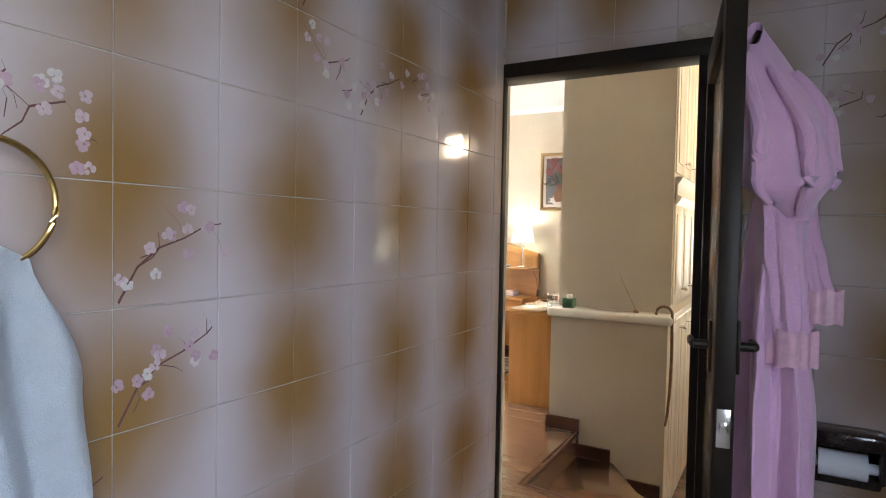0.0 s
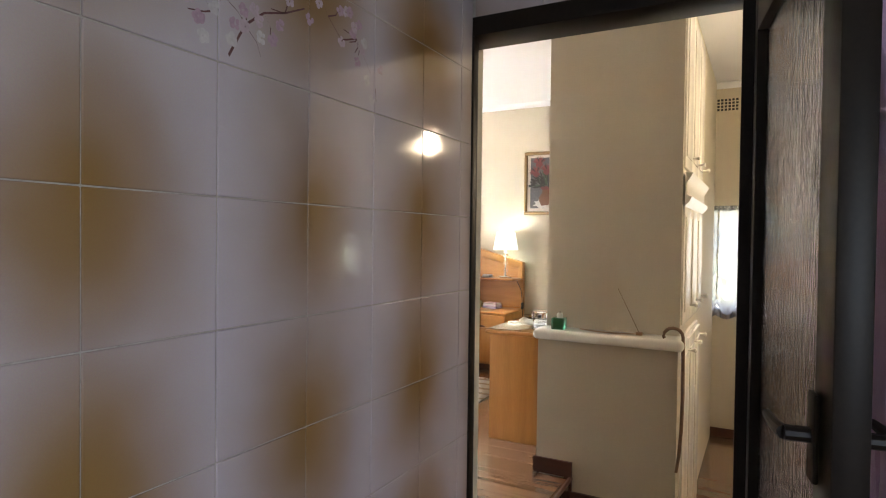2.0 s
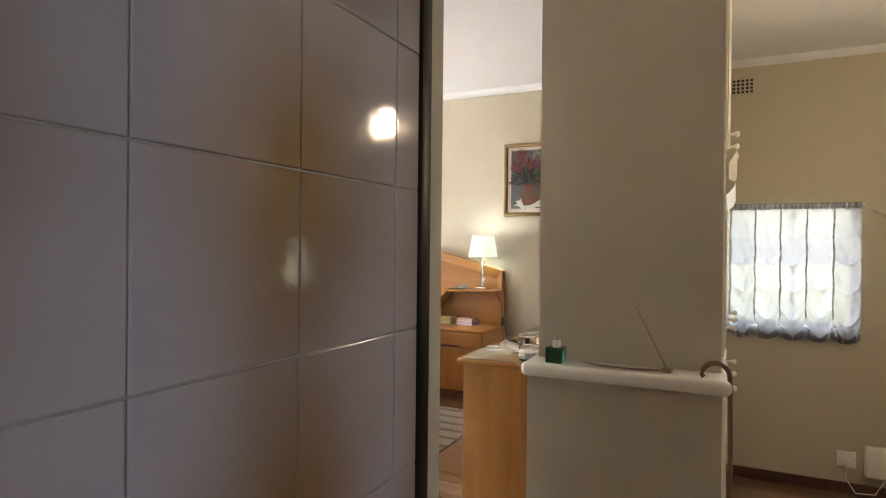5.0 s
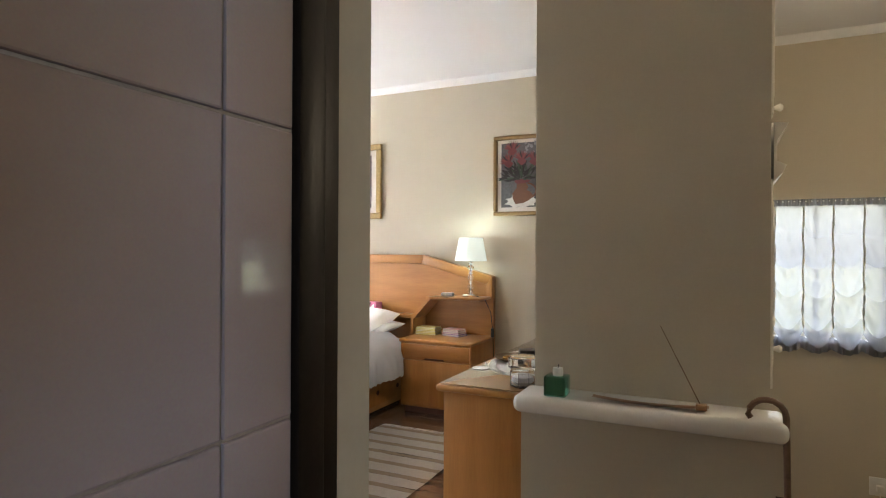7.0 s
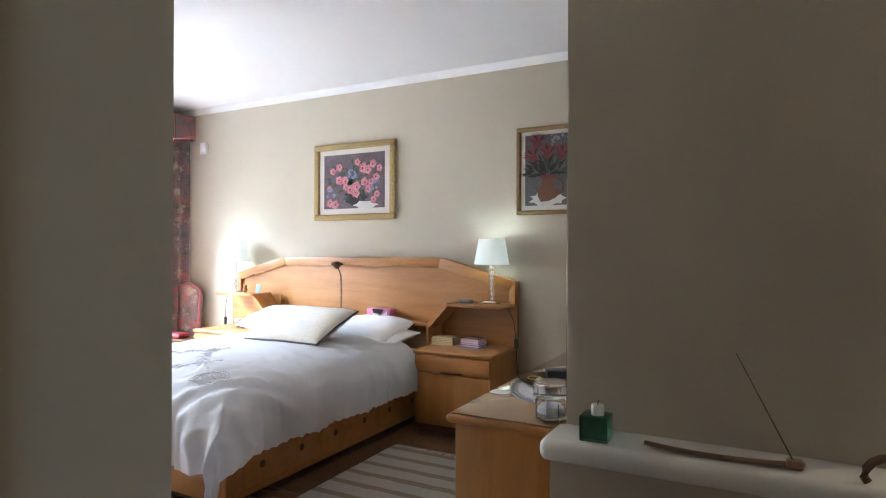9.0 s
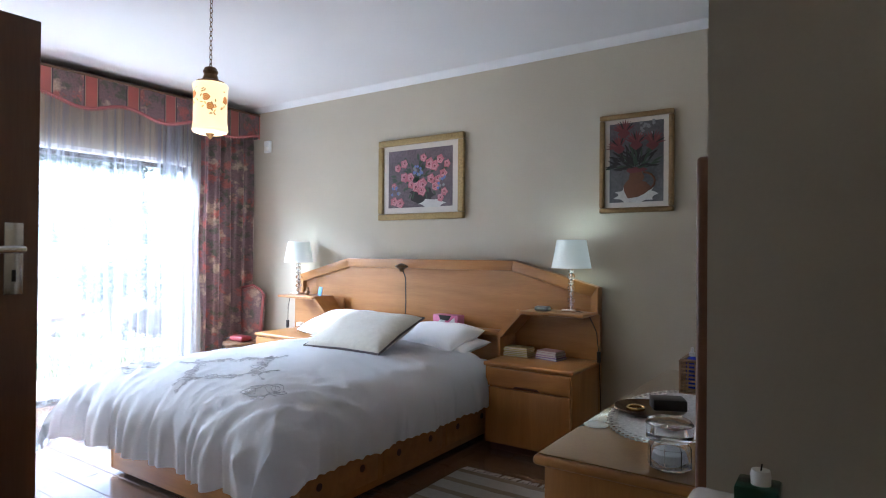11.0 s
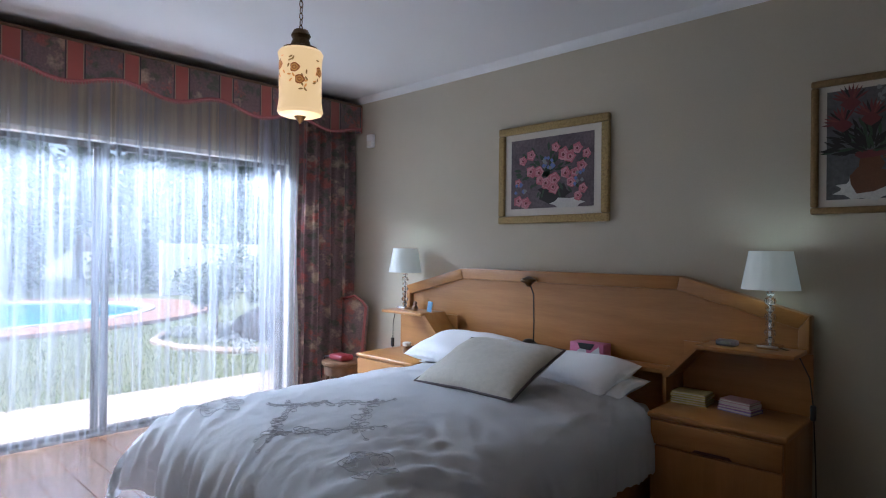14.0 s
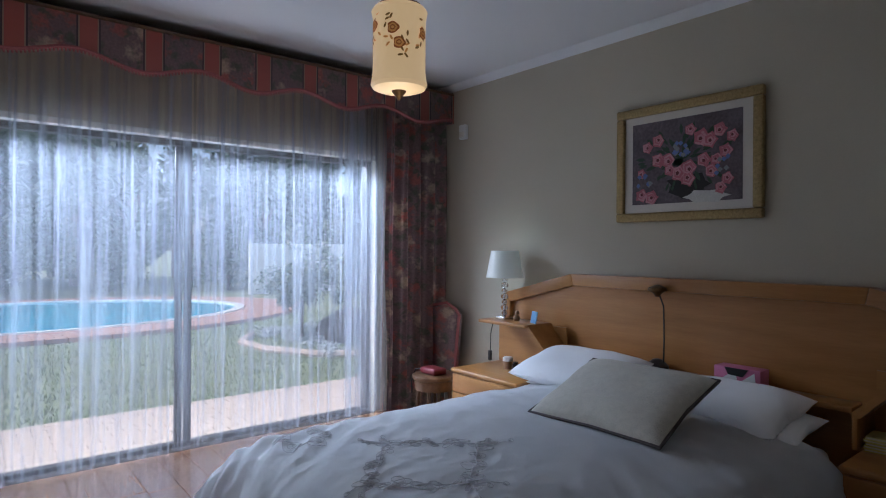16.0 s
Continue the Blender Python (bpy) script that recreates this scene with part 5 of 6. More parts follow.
p2 = painting("protea_painting", -2.58, -2.041, 1.738, 2.47, 0.038, M_GILTD, "framed painting of red proteas in a copper jug")
part("canvas", box(-2.505, yc - 0.002, 1.815, -2.115, yc, 2.40), mat("canvas_grey", (0.085, 0.085, 0.088), 0.6, var=0.45, scale=7, fine=50), p2, smooth=False)
pb_ = bmesh.new()
blob(pb_, -2.345, 1.84, 0.145, yy, 7, r_, 9, 0.42)
blob(pb_, -2.345, 1.885, 0.10, yy - 0.001, 6, r_, 3, 0.72)
blob(pb_, -2.345, 1.965, 0.058, yy - 0.0015, 6, r_, 3, 1.3)
blob(pb_, -2.345, 2.02, 0.075, yy - 0.002, 3, r_, 3, 0.3)
tube([(-2.30 + 0.09 * math.sin(q), yy - 0.001, 1.93 + 0.07 * math.cos(q)) for q in [0.1 + j * 0.35 for j in range(8)]], 0.008, 6, bm=pb_, mi=6)
for k in range(95):
    a = r_.uniform(-0.1, math.pi + 0.1)
    q = r_.uniform(0.04, 0.19)
    blob(pb_, -2.345 + q * math.cos(a), 2.04 + q * math.sin(a) * 0.8, 0.036, yy - 0.0025 - 0.00005 * k, 5 if k % 3 == 0 else 8, r_, 2, 0.25, a + r_.uniform(-0.4, 0.4))
for cx, cz, ti in ((-2.43, 2.30, 0.1), (-2.465, 2.19, 0.5), (-2.34, 2.21, 0.0), (-2.225, 2.20, -0.3)):
    for k in range(11):
        a = (k - 5) * 0.22 + ti
        q = 0.045
        blob(pb_, cx - q * math.sin(a), cz + q * math.cos(a), 0.045, yy - 0.008 - 0.0002 * k, (3, 8, 3, 10, 3)[k % 5], r_, 2, 0.17, a + math.pi / 2)
    blob(pb_, cx, cz - 0.01, 0.04, yy - 0.0115, 3, r_, 4, 0.8)
for k in range(14):
    blob(pb_, -2.27 + r_.uniform(-0.05, 0.06), 2.32 + r_.uniform(-0.05, 0.05), 0.012, yy - 0.001, 9, r_, 3)
bmesh.ops.translate(pb_, verts=pb_.verts, vec=(0.035, 0, 0.03))
bmesh.ops.recalc_face_normals(pb_, faces=pb_.faces)
part("brushwork", pb_, CANVAS, p2, "red proteas in a copper jug", smooth=False)

# ---- dresser with mirror ----
dr = thing("dresser", (-1.6, 5.9, 0), "golden ash dresser with rounded top under glass", "dresser")
part("side_panel", box(-1.83, 5.075, 0.0, -1.345, 5.10, 0.765, 0.003), M_OAKV, dr)
part("side_panel", box(-1.83, 6.70, 0.0, -1.345, 6.725, 0.765, 0.003), M_OAKV, dr)
part("carcass", box(-1.81, 5.10, 0.05, -1.35, 6.70, 0.76), M_OAKV, dr, smooth=False)
part("top", box(-1.865, 5.055, 0.765, -1.335, 6.745, 0.797, 0.014, seg=4), M_OAK, dr)
part("glass_top", box(-1.85, 5.07, 0.798, -1.34, 6.73, 0.803, 0.0015), M_GLTOP, dr, "polished glass cover")
for c in range(3):
    for r in range(3):
        y0, z0 = 5.12 + c * 0.525, 0.07 + r * 0.23
        d = part("drawer", box(-1.845, y0, z0, -1.81, y0 + 0.515, z0 + 0.222, 0.005), M_OAK, dr)
        part("handle", tube([(-1.846, y0 + 0.19, z0 + 0.13), (-1.866, y0 + 0.21, z0 + 0.13), (-1.866, y0 + 0.31, z0 + 0.13), (-1.846, y0 + 0.33, z0 + 0.13)], 0.006, 8), M_BRASS, d)
mi_ = thing("dresser_mirror", (-1.31, 5.8, 0.8), "wood framed mirror standing behind the dresser", "mirror")
# shade on the golden frame is put into its colour with darker door wood
part("mirror_frame", box(-1.378, 5.02, 0.804, -1.32, 5.09, 1.69, 0.012, seg=3), M_DOORW, mi_)
part("mirror_frame", box(-1.365, 6.55, 0.804, -1.315, 6.62, 1.69, 0.012, seg=3), M_DOORW, mi_)
part("mirror_frame", box(-1.365, 5.09, 1.62, -1.315, 6.55, 1.69, 0.012, seg=3), M_DOORW, mi_)
part("mirror_glass", box(-1.345, 5.085, 0.805, -1.335, 6.555, 1.625), M_MIRROR, mi_, smooth=False)
# on the dresser
do = thing("lace_doily", (-1.605, 5.80, 0.803), "round white lace doily on the dresser", "doily")
part("lace", lathe([(0.001, 0.8045), (0.15, 0.8048)], -1.605, 5.80, 60, cap=False, sx=1.38, sy=2.75), M_LACE, do)
b = bmesh.new()
for k in range(64):
    a = 2 * math.pi * k / 64
    tube([(-1.605 + 1.38 * (0.15 + 0.013 * math.cos(q)) * math.cos(a) - 0.013 * math.sin(q) * math.sin(a), 5.80 + 2.75 * (0.15 + 0.009 * math.cos(q)) * math.sin(a) + 0.016 * math.sin(q) * math.cos(a), 0.806) for q in [j * math.pi / 4 for j in range(8)]], 0.003, 5, bm=b, closed=True)
part("scallops", b, M_LACE, do)
ty = thing("oval_tray", (-1.68, 5.73, 0.807), "dark oval metal tray with trinkets", "tray")
part("dish", lathe([(0.001, 0.81), (0.075, 0.81), (0.10, 0.825), (0.105, 0.832), (0.097, 0.828), (0.07, 0.815), (0.001, 0.814)], -1.68, 5.735, 40, sx=1.3, sy=1.25, cap=False), M_BRONZE, ty)
bx = thing("dark_box", (-1.615, 5.74, 0.83), "small dark leather box on the tray", "box")
b = box(-0.062, -0.045, 0, 0.062, 0.045, 0.042, 0.005)
bmesh.ops.transform(b, matrix=pose(-1.615, 5.745, 0.833, 0, 0, 25), verts=b.verts)
part("case", b, M_BLACK, bx)
wt = thing("bead_bracelet", (-1.70, 5.68, 0.82), "small bead bracelet lying on the tray", "bracelet")
b = bmesh.new()
for k in range(16):
    a = k * math.pi / 8
    lathe([(0.002, 0.818), (0.006, 0.822), (0.006, 0.828), (0.002, 0.832)], -1.73 + 0.03 * math.cos(a), 5.715 + 0.035 * math.sin(a), 8, bm=b)
part("beads", b, M_BRASS, wt)
ja = thing("glass_jar", (-1.475, 5.165, 0.803), "faceted clear glass jar with cotton inside", "jar")
part("jar_wall", lathe([(0.05, 0.804), (0.062, 0.812), (0.062, 0.87), (0.05, 0.885), (0.047, 0.885), (0.057, 0.868), (0.057, 0.816), (0.03, 0.812)], -1.475, 5.165, 8), M_CLEAR, ja, smooth=False)
part("lid", lathe([(0.055, 0.887), (0.066, 0.892), (0.068, 0.935), (0.06, 0.945), (0.02, 0.947)], -1.475, 5.165, 28), M_CLEAR, ja)
part("cotton", lathe([(0.03, 0.815), (0.05, 0.83), (0.045, 0.85), (0.015, 0.858)], -1.475, 5.165, 14), M_TOWEL, ja)
sd = thing("glass_saucer", (-1.80, 5.46, 0.803), "small white saucer on the dresser", "saucer")
part("dish", lathe([(0.02, 0.8035), (0.045, 0.807), (0.042, 0.809), (0.01, 0.806)], -1.80, 5.46, 24), M_WHITE, sd)
bk = thing("wicker_basket", (-1.55, 6.3, 0.803), "open brown wicker basket with bottles", "basket")
b = bmesh.new()
cx0, cx1, cy0, cy1 = -1.66, -1.40, 6.17, 6.42
for lv in range(9):
    z = 0.81 + lv * 0.018
    o = 0.004 * (lv % 2)
    loop = []
    for k in range(12):
        loop.append((cx0 + (cx1 - cx0) * k / 12, cy0 + (o if k % 2 else -o), z))
    for k in range(12):
        loop.append((cx1 + (o if k % 2 else -o), cy0 + (cy1 - cy0) * k / 12, z))
    for k in range(12):
        loop.append((cx1 - (cx1 - cx0) * k / 12, cy1 + (o if k % 2 else -o), z))
    for k in range(12):
        loop.append((cx0 + (o if k % 2 else -o), cy1 - (cy1 - cy0) * k / 12, z))
    tube(loop, 0.0045 if lv < 8 else 0.008, 5, bm=b, closed=True)
part("weave", b, M_WICKER, bk)
b = bmesh.new()
for k in range(9):
    for yy_ in (cy0, cy1):
        tube([(cx0 + (cx1 - cx0) * k / 8 + rng.uniform(-0.006, 0.006), yy_, 0.805), (cx0 + (cx1 - cx0) * k / 8 + rng.uniform(-0.006, 0.006), yy_, 0.955)], 0.0045, 5, bm=b)
    for xx_ in (cx0, cx1):
        tube([(xx_, cy0 + (cy1 - cy0) * k / 8, 0.805), (xx_, cy0 + (cy1 - cy0) * k / 8, 0.955)], 0.0045, 5, bm=b)
part("stakes", b, M_WICKER, bk)
part("basket_floor", box(cx0, cy0, 0.804, cx1, cy1, 0.812), M_WICKER, bk, smooth=False)
for x, y, col, cap, h, nm, lb in ((-1.625, 6.24, M_BLUE, M_WHITE, 0.17, "spray_bottle", "blue bottle with a white spray cap"), (-1.52, 6.24, M_WHITE, M_WHITE, 0.145, "lotion_bottle", "white lotion bottle"), (-1.44, 6.25, M_YELLOW, M_YELLOW, 0.20, "perfume_bottle", "amber perfume bottle"), (-1.47, 6.34, M_BLACK, M_BLACK, 0.22, "dark_bottle", "tall black cosmetic bottle")):
    bo = thing(nm, (x, y, 0.812), lb + " in the basket", "bottle")
    part("flask", lathe([(0.024, 0.813), (0.027, 0.82), (0.027, 0.813 + h * 0.8), (0.012, 0.813 + h * 0.9)], x, y, 18), col, bo)
    part("cap", lathe([(0.014, 0.813 + h * 0.9), (0.014, 0.813 + h), (0.007, 0.813 + h + 0.004), (0.007, 0.813 + h + 0.022), (0.002, 0.813 + h + 0.024)], x, y, 14), cap, bo)

# rug
rug = thing("striped_rug", (-2.6, 6.0, 0), "cream and beige striped woven cotton rug with fringe", "rug")
y0 = 5.26
for k in range(17):
    wk = 0.118 if k % 2 else 0.052
    part("stripe", sheet(30, 4, lambda u, v: (-3.14 + u * 0.86 + 0.006 * nz(u * 3, y0), y0 + v * wk, 0.010 + 0.003 * nz(u * 9, y0 * 4 + v)), thick=0.008), M_RUGA if k % 2 else M_RUGB, rug)
    y0 += wk
b = bmesh.new()
for k in range(48):
    x = -3.13 + k * 0.0178
    tube([(x, 6.665, 0.012), (x + rng.uniform(-0.012, 0.012), 6.70, 0.010), (x + rng.uniform(-0.02, 0.02), 6.735, 0.005)], [0.003, 0.005, 0.003], 5, bm=b)
part("fringe", b, M_RUGA, rug)

# wooden door standing open at the bedroom entrance
wd_ = thing("wooden_door", (-2.88, 3.7, 0), "open red-brown wooden door with a lever handle", "door")
part("leaf", box(-2.905, 3.23, 0.01, -2.865, 4.067, 2.05, 0.003), M_DOORW, wd_)
hp = part("handle_plate", box(-2.866, 3.985, 1.31, -2.861, 4.03, 1.50, 0.003), M_CHROME, wd_, "chrome lock plate")
part("lever", tube([(-2.861, 4.01, 1.43), (-2.815, 4.01, 1.43), (-2.808, 3.99, 1.43), (-2.81, 3.88, 1.425)], [0.012, 0.010, 0.010, 0.008], 10), M_CHROME, hp)
part("keyhole", box(-2.862, 4.003, 1.345, -2.8595, 4.012, 1.375), M_BLACK, hp, smooth=False)

# ---- pendant ----
PX, PY, PZ, PK = -4.03, 5.385, 2.068, 0.77
pen = thing("pendant_lamp", (PX, PY, CEIL), "lit milk glass pendant painted with roses on a chain", "pendant lamp")
part("shade", lathe([(r_k * PK, PZ + h_k * PK) for r_k, h_k in [(0.09, 0.035), (0.118, 0.045), (0.127, 0.06), (0.122, 0.09), (0.118, 0.12), (0.118, 0.34), (0.122, 0.37), (0.126, 0.385), (0.116, 0.40)]], PX, PY, 40), M_MILK, pen)
part("finial", lathe([(r_k * PK, PZ + h_k * PK) for r_k, h_k in [(0.006, -0.005), (0.014, 0.01), (0.03, 0.028), (0.034, 0.036)]], PX, PY, 20), M_BRONZE, pen)
part("crown", lathe([(r_k * PK, PZ + h_k * PK) for r_k, h_k in [(0.105, 0.398), (0.10, 0.415), (0.06, 0.43), (0.045, 0.47), (0.055, 0.49), (0.04, 0.52), (0.015, 0.53)]], PX, PY, 28), M_BRONZE, pen)
links = 22
for k in range(links):
    z = PZ + 0.41 + k * 0.0265
    part("chain_link", tube([(PX + (0.008 * math.cos(a) if k % 2 else 0), PY + (0 if k % 2 else 0.008 * math.cos(a)), z + 0.016 * math.sin(a)) for a in [j * math.pi / 6 for j in range(12)]], 0.0023, 5, closed=True), M_BRONZE, pen)
part("ceiling_rose", lathe([(0.06, CEIL - 0.001), (0.05, CEIL - 0.025), (0.012, CEIL - 0.035)], PX, PY, 24), M_BRONZE, pen)
b = bmesh.new()
PETAL = [glow("painted_rose_brown", (0.45, 0.13, 0.03), 0.10), glow("painted_leaf_brown", (0.35, 0.20, 0.05), 0.08), glow("painted_rose_gold", (0.75, 0.36, 0.10), 0.16)]
rp = random.Random(8)


def on_shade(a, z, q=0.093):
    return (PX + q * math.cos(a), PY + q * math.sin(a), z)


for a0, z0 in ((-0.85, PZ + 0.215), (-0.62, PZ + 0.165), (-1.75, PZ + 0.235), (0.4, PZ + 0.21), (2.4, PZ + 0.2), (-2.6, PZ + 0.18)):
    for ring_n, rr in ((3, 0.020), (5, 0.015), (7, 0.009), (2, 0.005)):
        vs = [b.verts.new(on_shade(a0 + rr / 0.091 * math.cos(q) * (1 + 0.2 * math.cos(q * ring_n)), z0 + rr * math.sin(q), 0.0925 + 0.0003 * (8 - rr * 250))) for q in [j * math.pi / 8 for j in range(16)]]
        b.faces.new(vs).material_index = 0 if ring_n in (3, 7) else 2
    for k in range(9):
        a1, z1 = a0 + rp.uniform(-0.35, 0.35), z0 + rp.uniform(-0.055, 0.05)
        t_ = rp.uniform(0, 3)
        vs = [b.verts.new(on_shade(a1 + (0.010 * math.cos(q) * math.cos(t_) - 0.004 * math.sin(q) * math.sin(t_)) / 0.091, z1 + 0.010 * math.cos(q) * math.sin(t_) + 0.004 * math.sin(q) * math.cos(t_), 0.0924)) for q in [j * math.pi / 4 for j in range(8)]]
        b.faces.new(vs).material_index = 1 + (k % 2)
part("painted_roses", b, PETAL, pen, "brown painted roses", smooth=False)
point_lamp("pendant_light", (PX, PY, PZ - 0.10), 0.8, (1.0, 0.75, 0.45), 0.06)

# ---- sliding door, curtains, pelmet ----
sdoor = thing("sliding_door", (WINX - 0.12, 5.6, 0), "dark bronze aluminium sliding glass door", "sliding door", kind="structure")
M_ALU = mat("bronze_aluminium", (0.05, 0.042, 0.036), 0.4, 0.6, var=0.1)
GX = WINX - 0.12
for b_ in ((GX - 0.04, 3.95, 2.33, GX + 0.04, 7.25, 2.40), (GX - 0.04, 3.95, -0.02, GX + 0.04, 7.25, 0.03), (GX - 0.04, 3.95, 0.03, GX + 0.04, 4.0, 2.33), (GX - 0.04, 7.20, 0.03, GX + 0.04, 7.25, 2.33)):
    part("outer_frame", box(*b_, 0.004), M_ALU, sdoor)
for y in (5.50, 5.56):
    part("stile", box(GX - 0.03 + (0.03 if y > 5.52 else 0), y, 0.03, GX + (0.03 if y > 5.52 else 0), y + 0.055, 2.33, 0.003), M_ALU, sdoor)
pane = part("pane", box(GX - 0.012, 4.0, 0.03, GX - 0.008, 7.20, 2.33), M_PANE, sdoor, smooth=False)
pane.visible_shadow = False
part("threshold", box(WINX - 0.25, 3.95, -0.05, WINX + 0.03, 7.25, -0.002), M_ALU, sdoor, smooth=False)
part("head_reveal", box(WINX - 0.10, 3.95, 2.375, WINX + 0.004, 7.25, 2.42, 0.004), M_LEDGE, sdoor, "pale painted head strip")

sheer = thing("sheer_curtain", (WINX + 0.08, 5.6, 0), "white sheer voile curtain drawn across the door", "curtain")


def sheer_fn(y0, y1, full, ph):
    def fn(u, v):
        y = y0 + (y1 - y0) * u
        f = math.sin(y * 41 + 2.6 * nz(y * 1.6, ph) * 3) + 0.6 * math.sin(y * 77 + ph) + 1.6 * nz(y * 5, ph)
        amp = (0.010 + 0.016 * v) * full
        x = WINX + 0.075 + amp * f + 0.012 * nz(y * 3, v * 2, ph)
        z = 2.93 - 2.905 * v + 0.012 * nz(y * 6, ph, 3) * v
        return (x, y + 0.006 * f * v, z)
    return fn


part("panel", sheet(900, 14, sheer_fn(3.85, 5.60, 1.0, 1.3)), M_SHEER, sheer)
part("panel", sheet(900, 14, sheer_fn(5.57, 7.32, 1.0, 7.9)), M_SHEER, sheer)
part("gathered_edge", sheet(160, 14, lambda u, v: (WINX + 0.10 + 0.03 * math.sin(u * 44), 6.86 + 0.36 * u, 2.9 - 2.87 * v)), M_SHEER, sheer)

cur = thing("floral_curtain", (WINX + 0.3, 7.4, 0), "pink and mauve floral lined curtain drawn to the side", "curtain")


def curtain_fn(u, v):
    y = 7.06 + 0.68 * u
    f = math.sin(u * 9 * math.pi * 2 / 2 + 0.8 * nz(u * 4, v * 1.5)) + 0.35 * math.sin(u * 61 + 2 * v)
    return (WINX + 0.46 + (0.030 + 0.02 * v) * f + 0.02 * nz(u * 3, v * 2), y + 0.015 * nz(v * 3, u * 5), 2.80 - 2.78 * v)


part("drape", sheet(220, 40, curtain_fn, thick=0.004), M_FLORAL, cur)
part("lining_edge", sheet(6, 40, lambda u, v: (WINX + 0.46 + 0.05 * u - 0.03 + 0.01 * math.sin(v * 9), 7.06 - 0.035 * u, 2.8 - 2.78 * v), thick=0.004), M_LINING, cur, "dusty pink lining edge")

pel = thing("pelmet", (WINX + 0.5, 5.7, 2.7), "striped floral pelmet with scalloped braid edge", "pelmet")
PF = WINX + 0.57


def hem(y):
    return 2.715 + 0.038 * math.cos((y - 7.70) * 2 * math.pi / 0.74) - 0.015 * ramp(7.2, 7.7, y)


part("valance", sheet(200, 6, lambda u, v: (PF + 0.004 * nz(u * 30, v * 3), 3.35 + (7.725 - 3.35) * u, 2.965 - (2.965 - hem(3.35 + (7.725 - 3.35) * u)) * v), thick=0.02), M_PELMET, pel)
part("return_end", box(WINX, 7.715, 2.70, PF - 0.002, 7.738, 2.96), M_PELMET, pel, smooth=False)
part("board", box(WINX, 3.35, 2.955, PF - 0.02, 7.74, 2.985), M_STICK, pel, smooth=False)
part("top_braid", tube([(PF + 0.004, 3.35, 2.962), (PF + 0.004, 7.725, 2.962)], 0.010, 8), M_STICK, pel)
b = bmesh.new()
ys = [3.35 + k * 0.02 for k in range(219)]
tube([(PF + 0.006, y, hem(y) - 0.004) for y in ys], 0.012, 6, bm=b)
part("braid", b, M_BRAID, pel, "pink twisted braid")
b = bmesh.new()
for k, y in enumerate(ys):
    tube([(PF + 0.006, y, hem(y) - 0.012), (PF + 0.006, y + 0.004, hem(y) - 0.03)], [0.007, 0.005], 5, bm=b)
part("tassels", b, M_BRAID, pel)

# ---- garden ----
M_GRASS = mat("lawn_soil", (0.17, 0.19, 0.10), 0.95, var=0.35, scale=1.4, fine=40, bump=0.8, dist=0.02)
M_BLADE = mat("grass_blades", (0.17, 0.21, 0.09), 0.8, var=0.4, scale=3, fine=30)
M_PAVE = mat("brick_paver", (0.40, 0.31, 0.24), 0.85, var=0.15, scale=8, fine=90, rand=0.4)
M_POOLB = mat("red_brick_coping", (0.36, 0.20, 0.14), 0.85, var=0.2, scale=6, rand=0.3)
M_LEAF = mat("dark_foliage", (0.040, 0.065, 0.030), 0.6, var=0.5, scale=0.7, fine=6, bump=0.0)
M_LEAF2 = mat("grey_green_foliage", (0.12, 0.15, 0.09), 0.6, var=0.4, scale=2, fine=12, bump=0.0)
M_BARK = mat("grey_bark", (0.10, 0.075, 0.055), 0.9, var=0.4, scale=10, bump=0.8, dist=0.02)
M_SILVER = mat("silver_leaves", (0.34, 0.37, 0.36), 0.7, var=0.3, scale=10)
GZ = -0.22
gb = sheet(40, 40, lambda u, v: (-260 + u * 253 if u < 1 else -7.35, -120 + v * 260, GZ - 0.02 + 0.03 * nz(u * 40, v * 40)))
solid("ground", gb, M_GRASS, "dry green lawn", "lawn", kind="structure")
solid("ground_beside", box(-7.35, FAR + 0.25, GZ - 0.4, 60, 90, LOW - 0.3), M_GRASS, "ground beside the house", "ground", kind="structure", smooth=False)
solid("ground_behind", box(1.9, -60, GZ - 0.4, 60, FAR + 0.25, LOW - 0.3), M_GRASS, "ground beside the house", "ground", kind="structure", smooth=False)

# pool: an oval shell of water with brick surround
POX, POY, PRX, PRY = -20.0, 5.2, 3.6, 5.2
pool_water = bpy.data.materials.new("pool_water")
n_, l_, p_ = nodes_of(pool_water)
p_.inputs["Base Color"].default_value = (0.05, 0.40, 0.56, 1)
p_.inputs["Roughness"].default_value = 0.08
wv = n_.new("ShaderNodeTexNoise")
wv.inputs["Scale"].default_value = 3
bp_ = n_.new("ShaderNodeBump")
bp_.inputs["Strength"].default_value = 0.15
g_ = n_.new("ShaderNodeNewGeometry")
l_.new(g_.outputs["Position"], wv.inputs[0])
l_.new(wv.outputs[0], bp_.inputs["Height"])
l_.new(bp_.outputs[0], p_.inputs["Normal"])
solid("pool_water", lathe([(0.01, GZ + 0.045), (1.0, GZ + 0.045)], POX, POY, 64, sx=PRX, sy=PRY, cap=False), pool_water, "turquoise swimming pool water", "pool", kind="structure")
solid("pool_edge", lathe([(1.0, GZ + 0.02), (1.0, GZ + 0.09), (1.05, GZ + 0.09), (1.05, GZ + 0.02)], POX, POY, 64, sx=PRX, sy=PRY, cap=False), M_LEDGE, "pale pool edge", "pool edge", kind="structure")
b = bmesh.new()
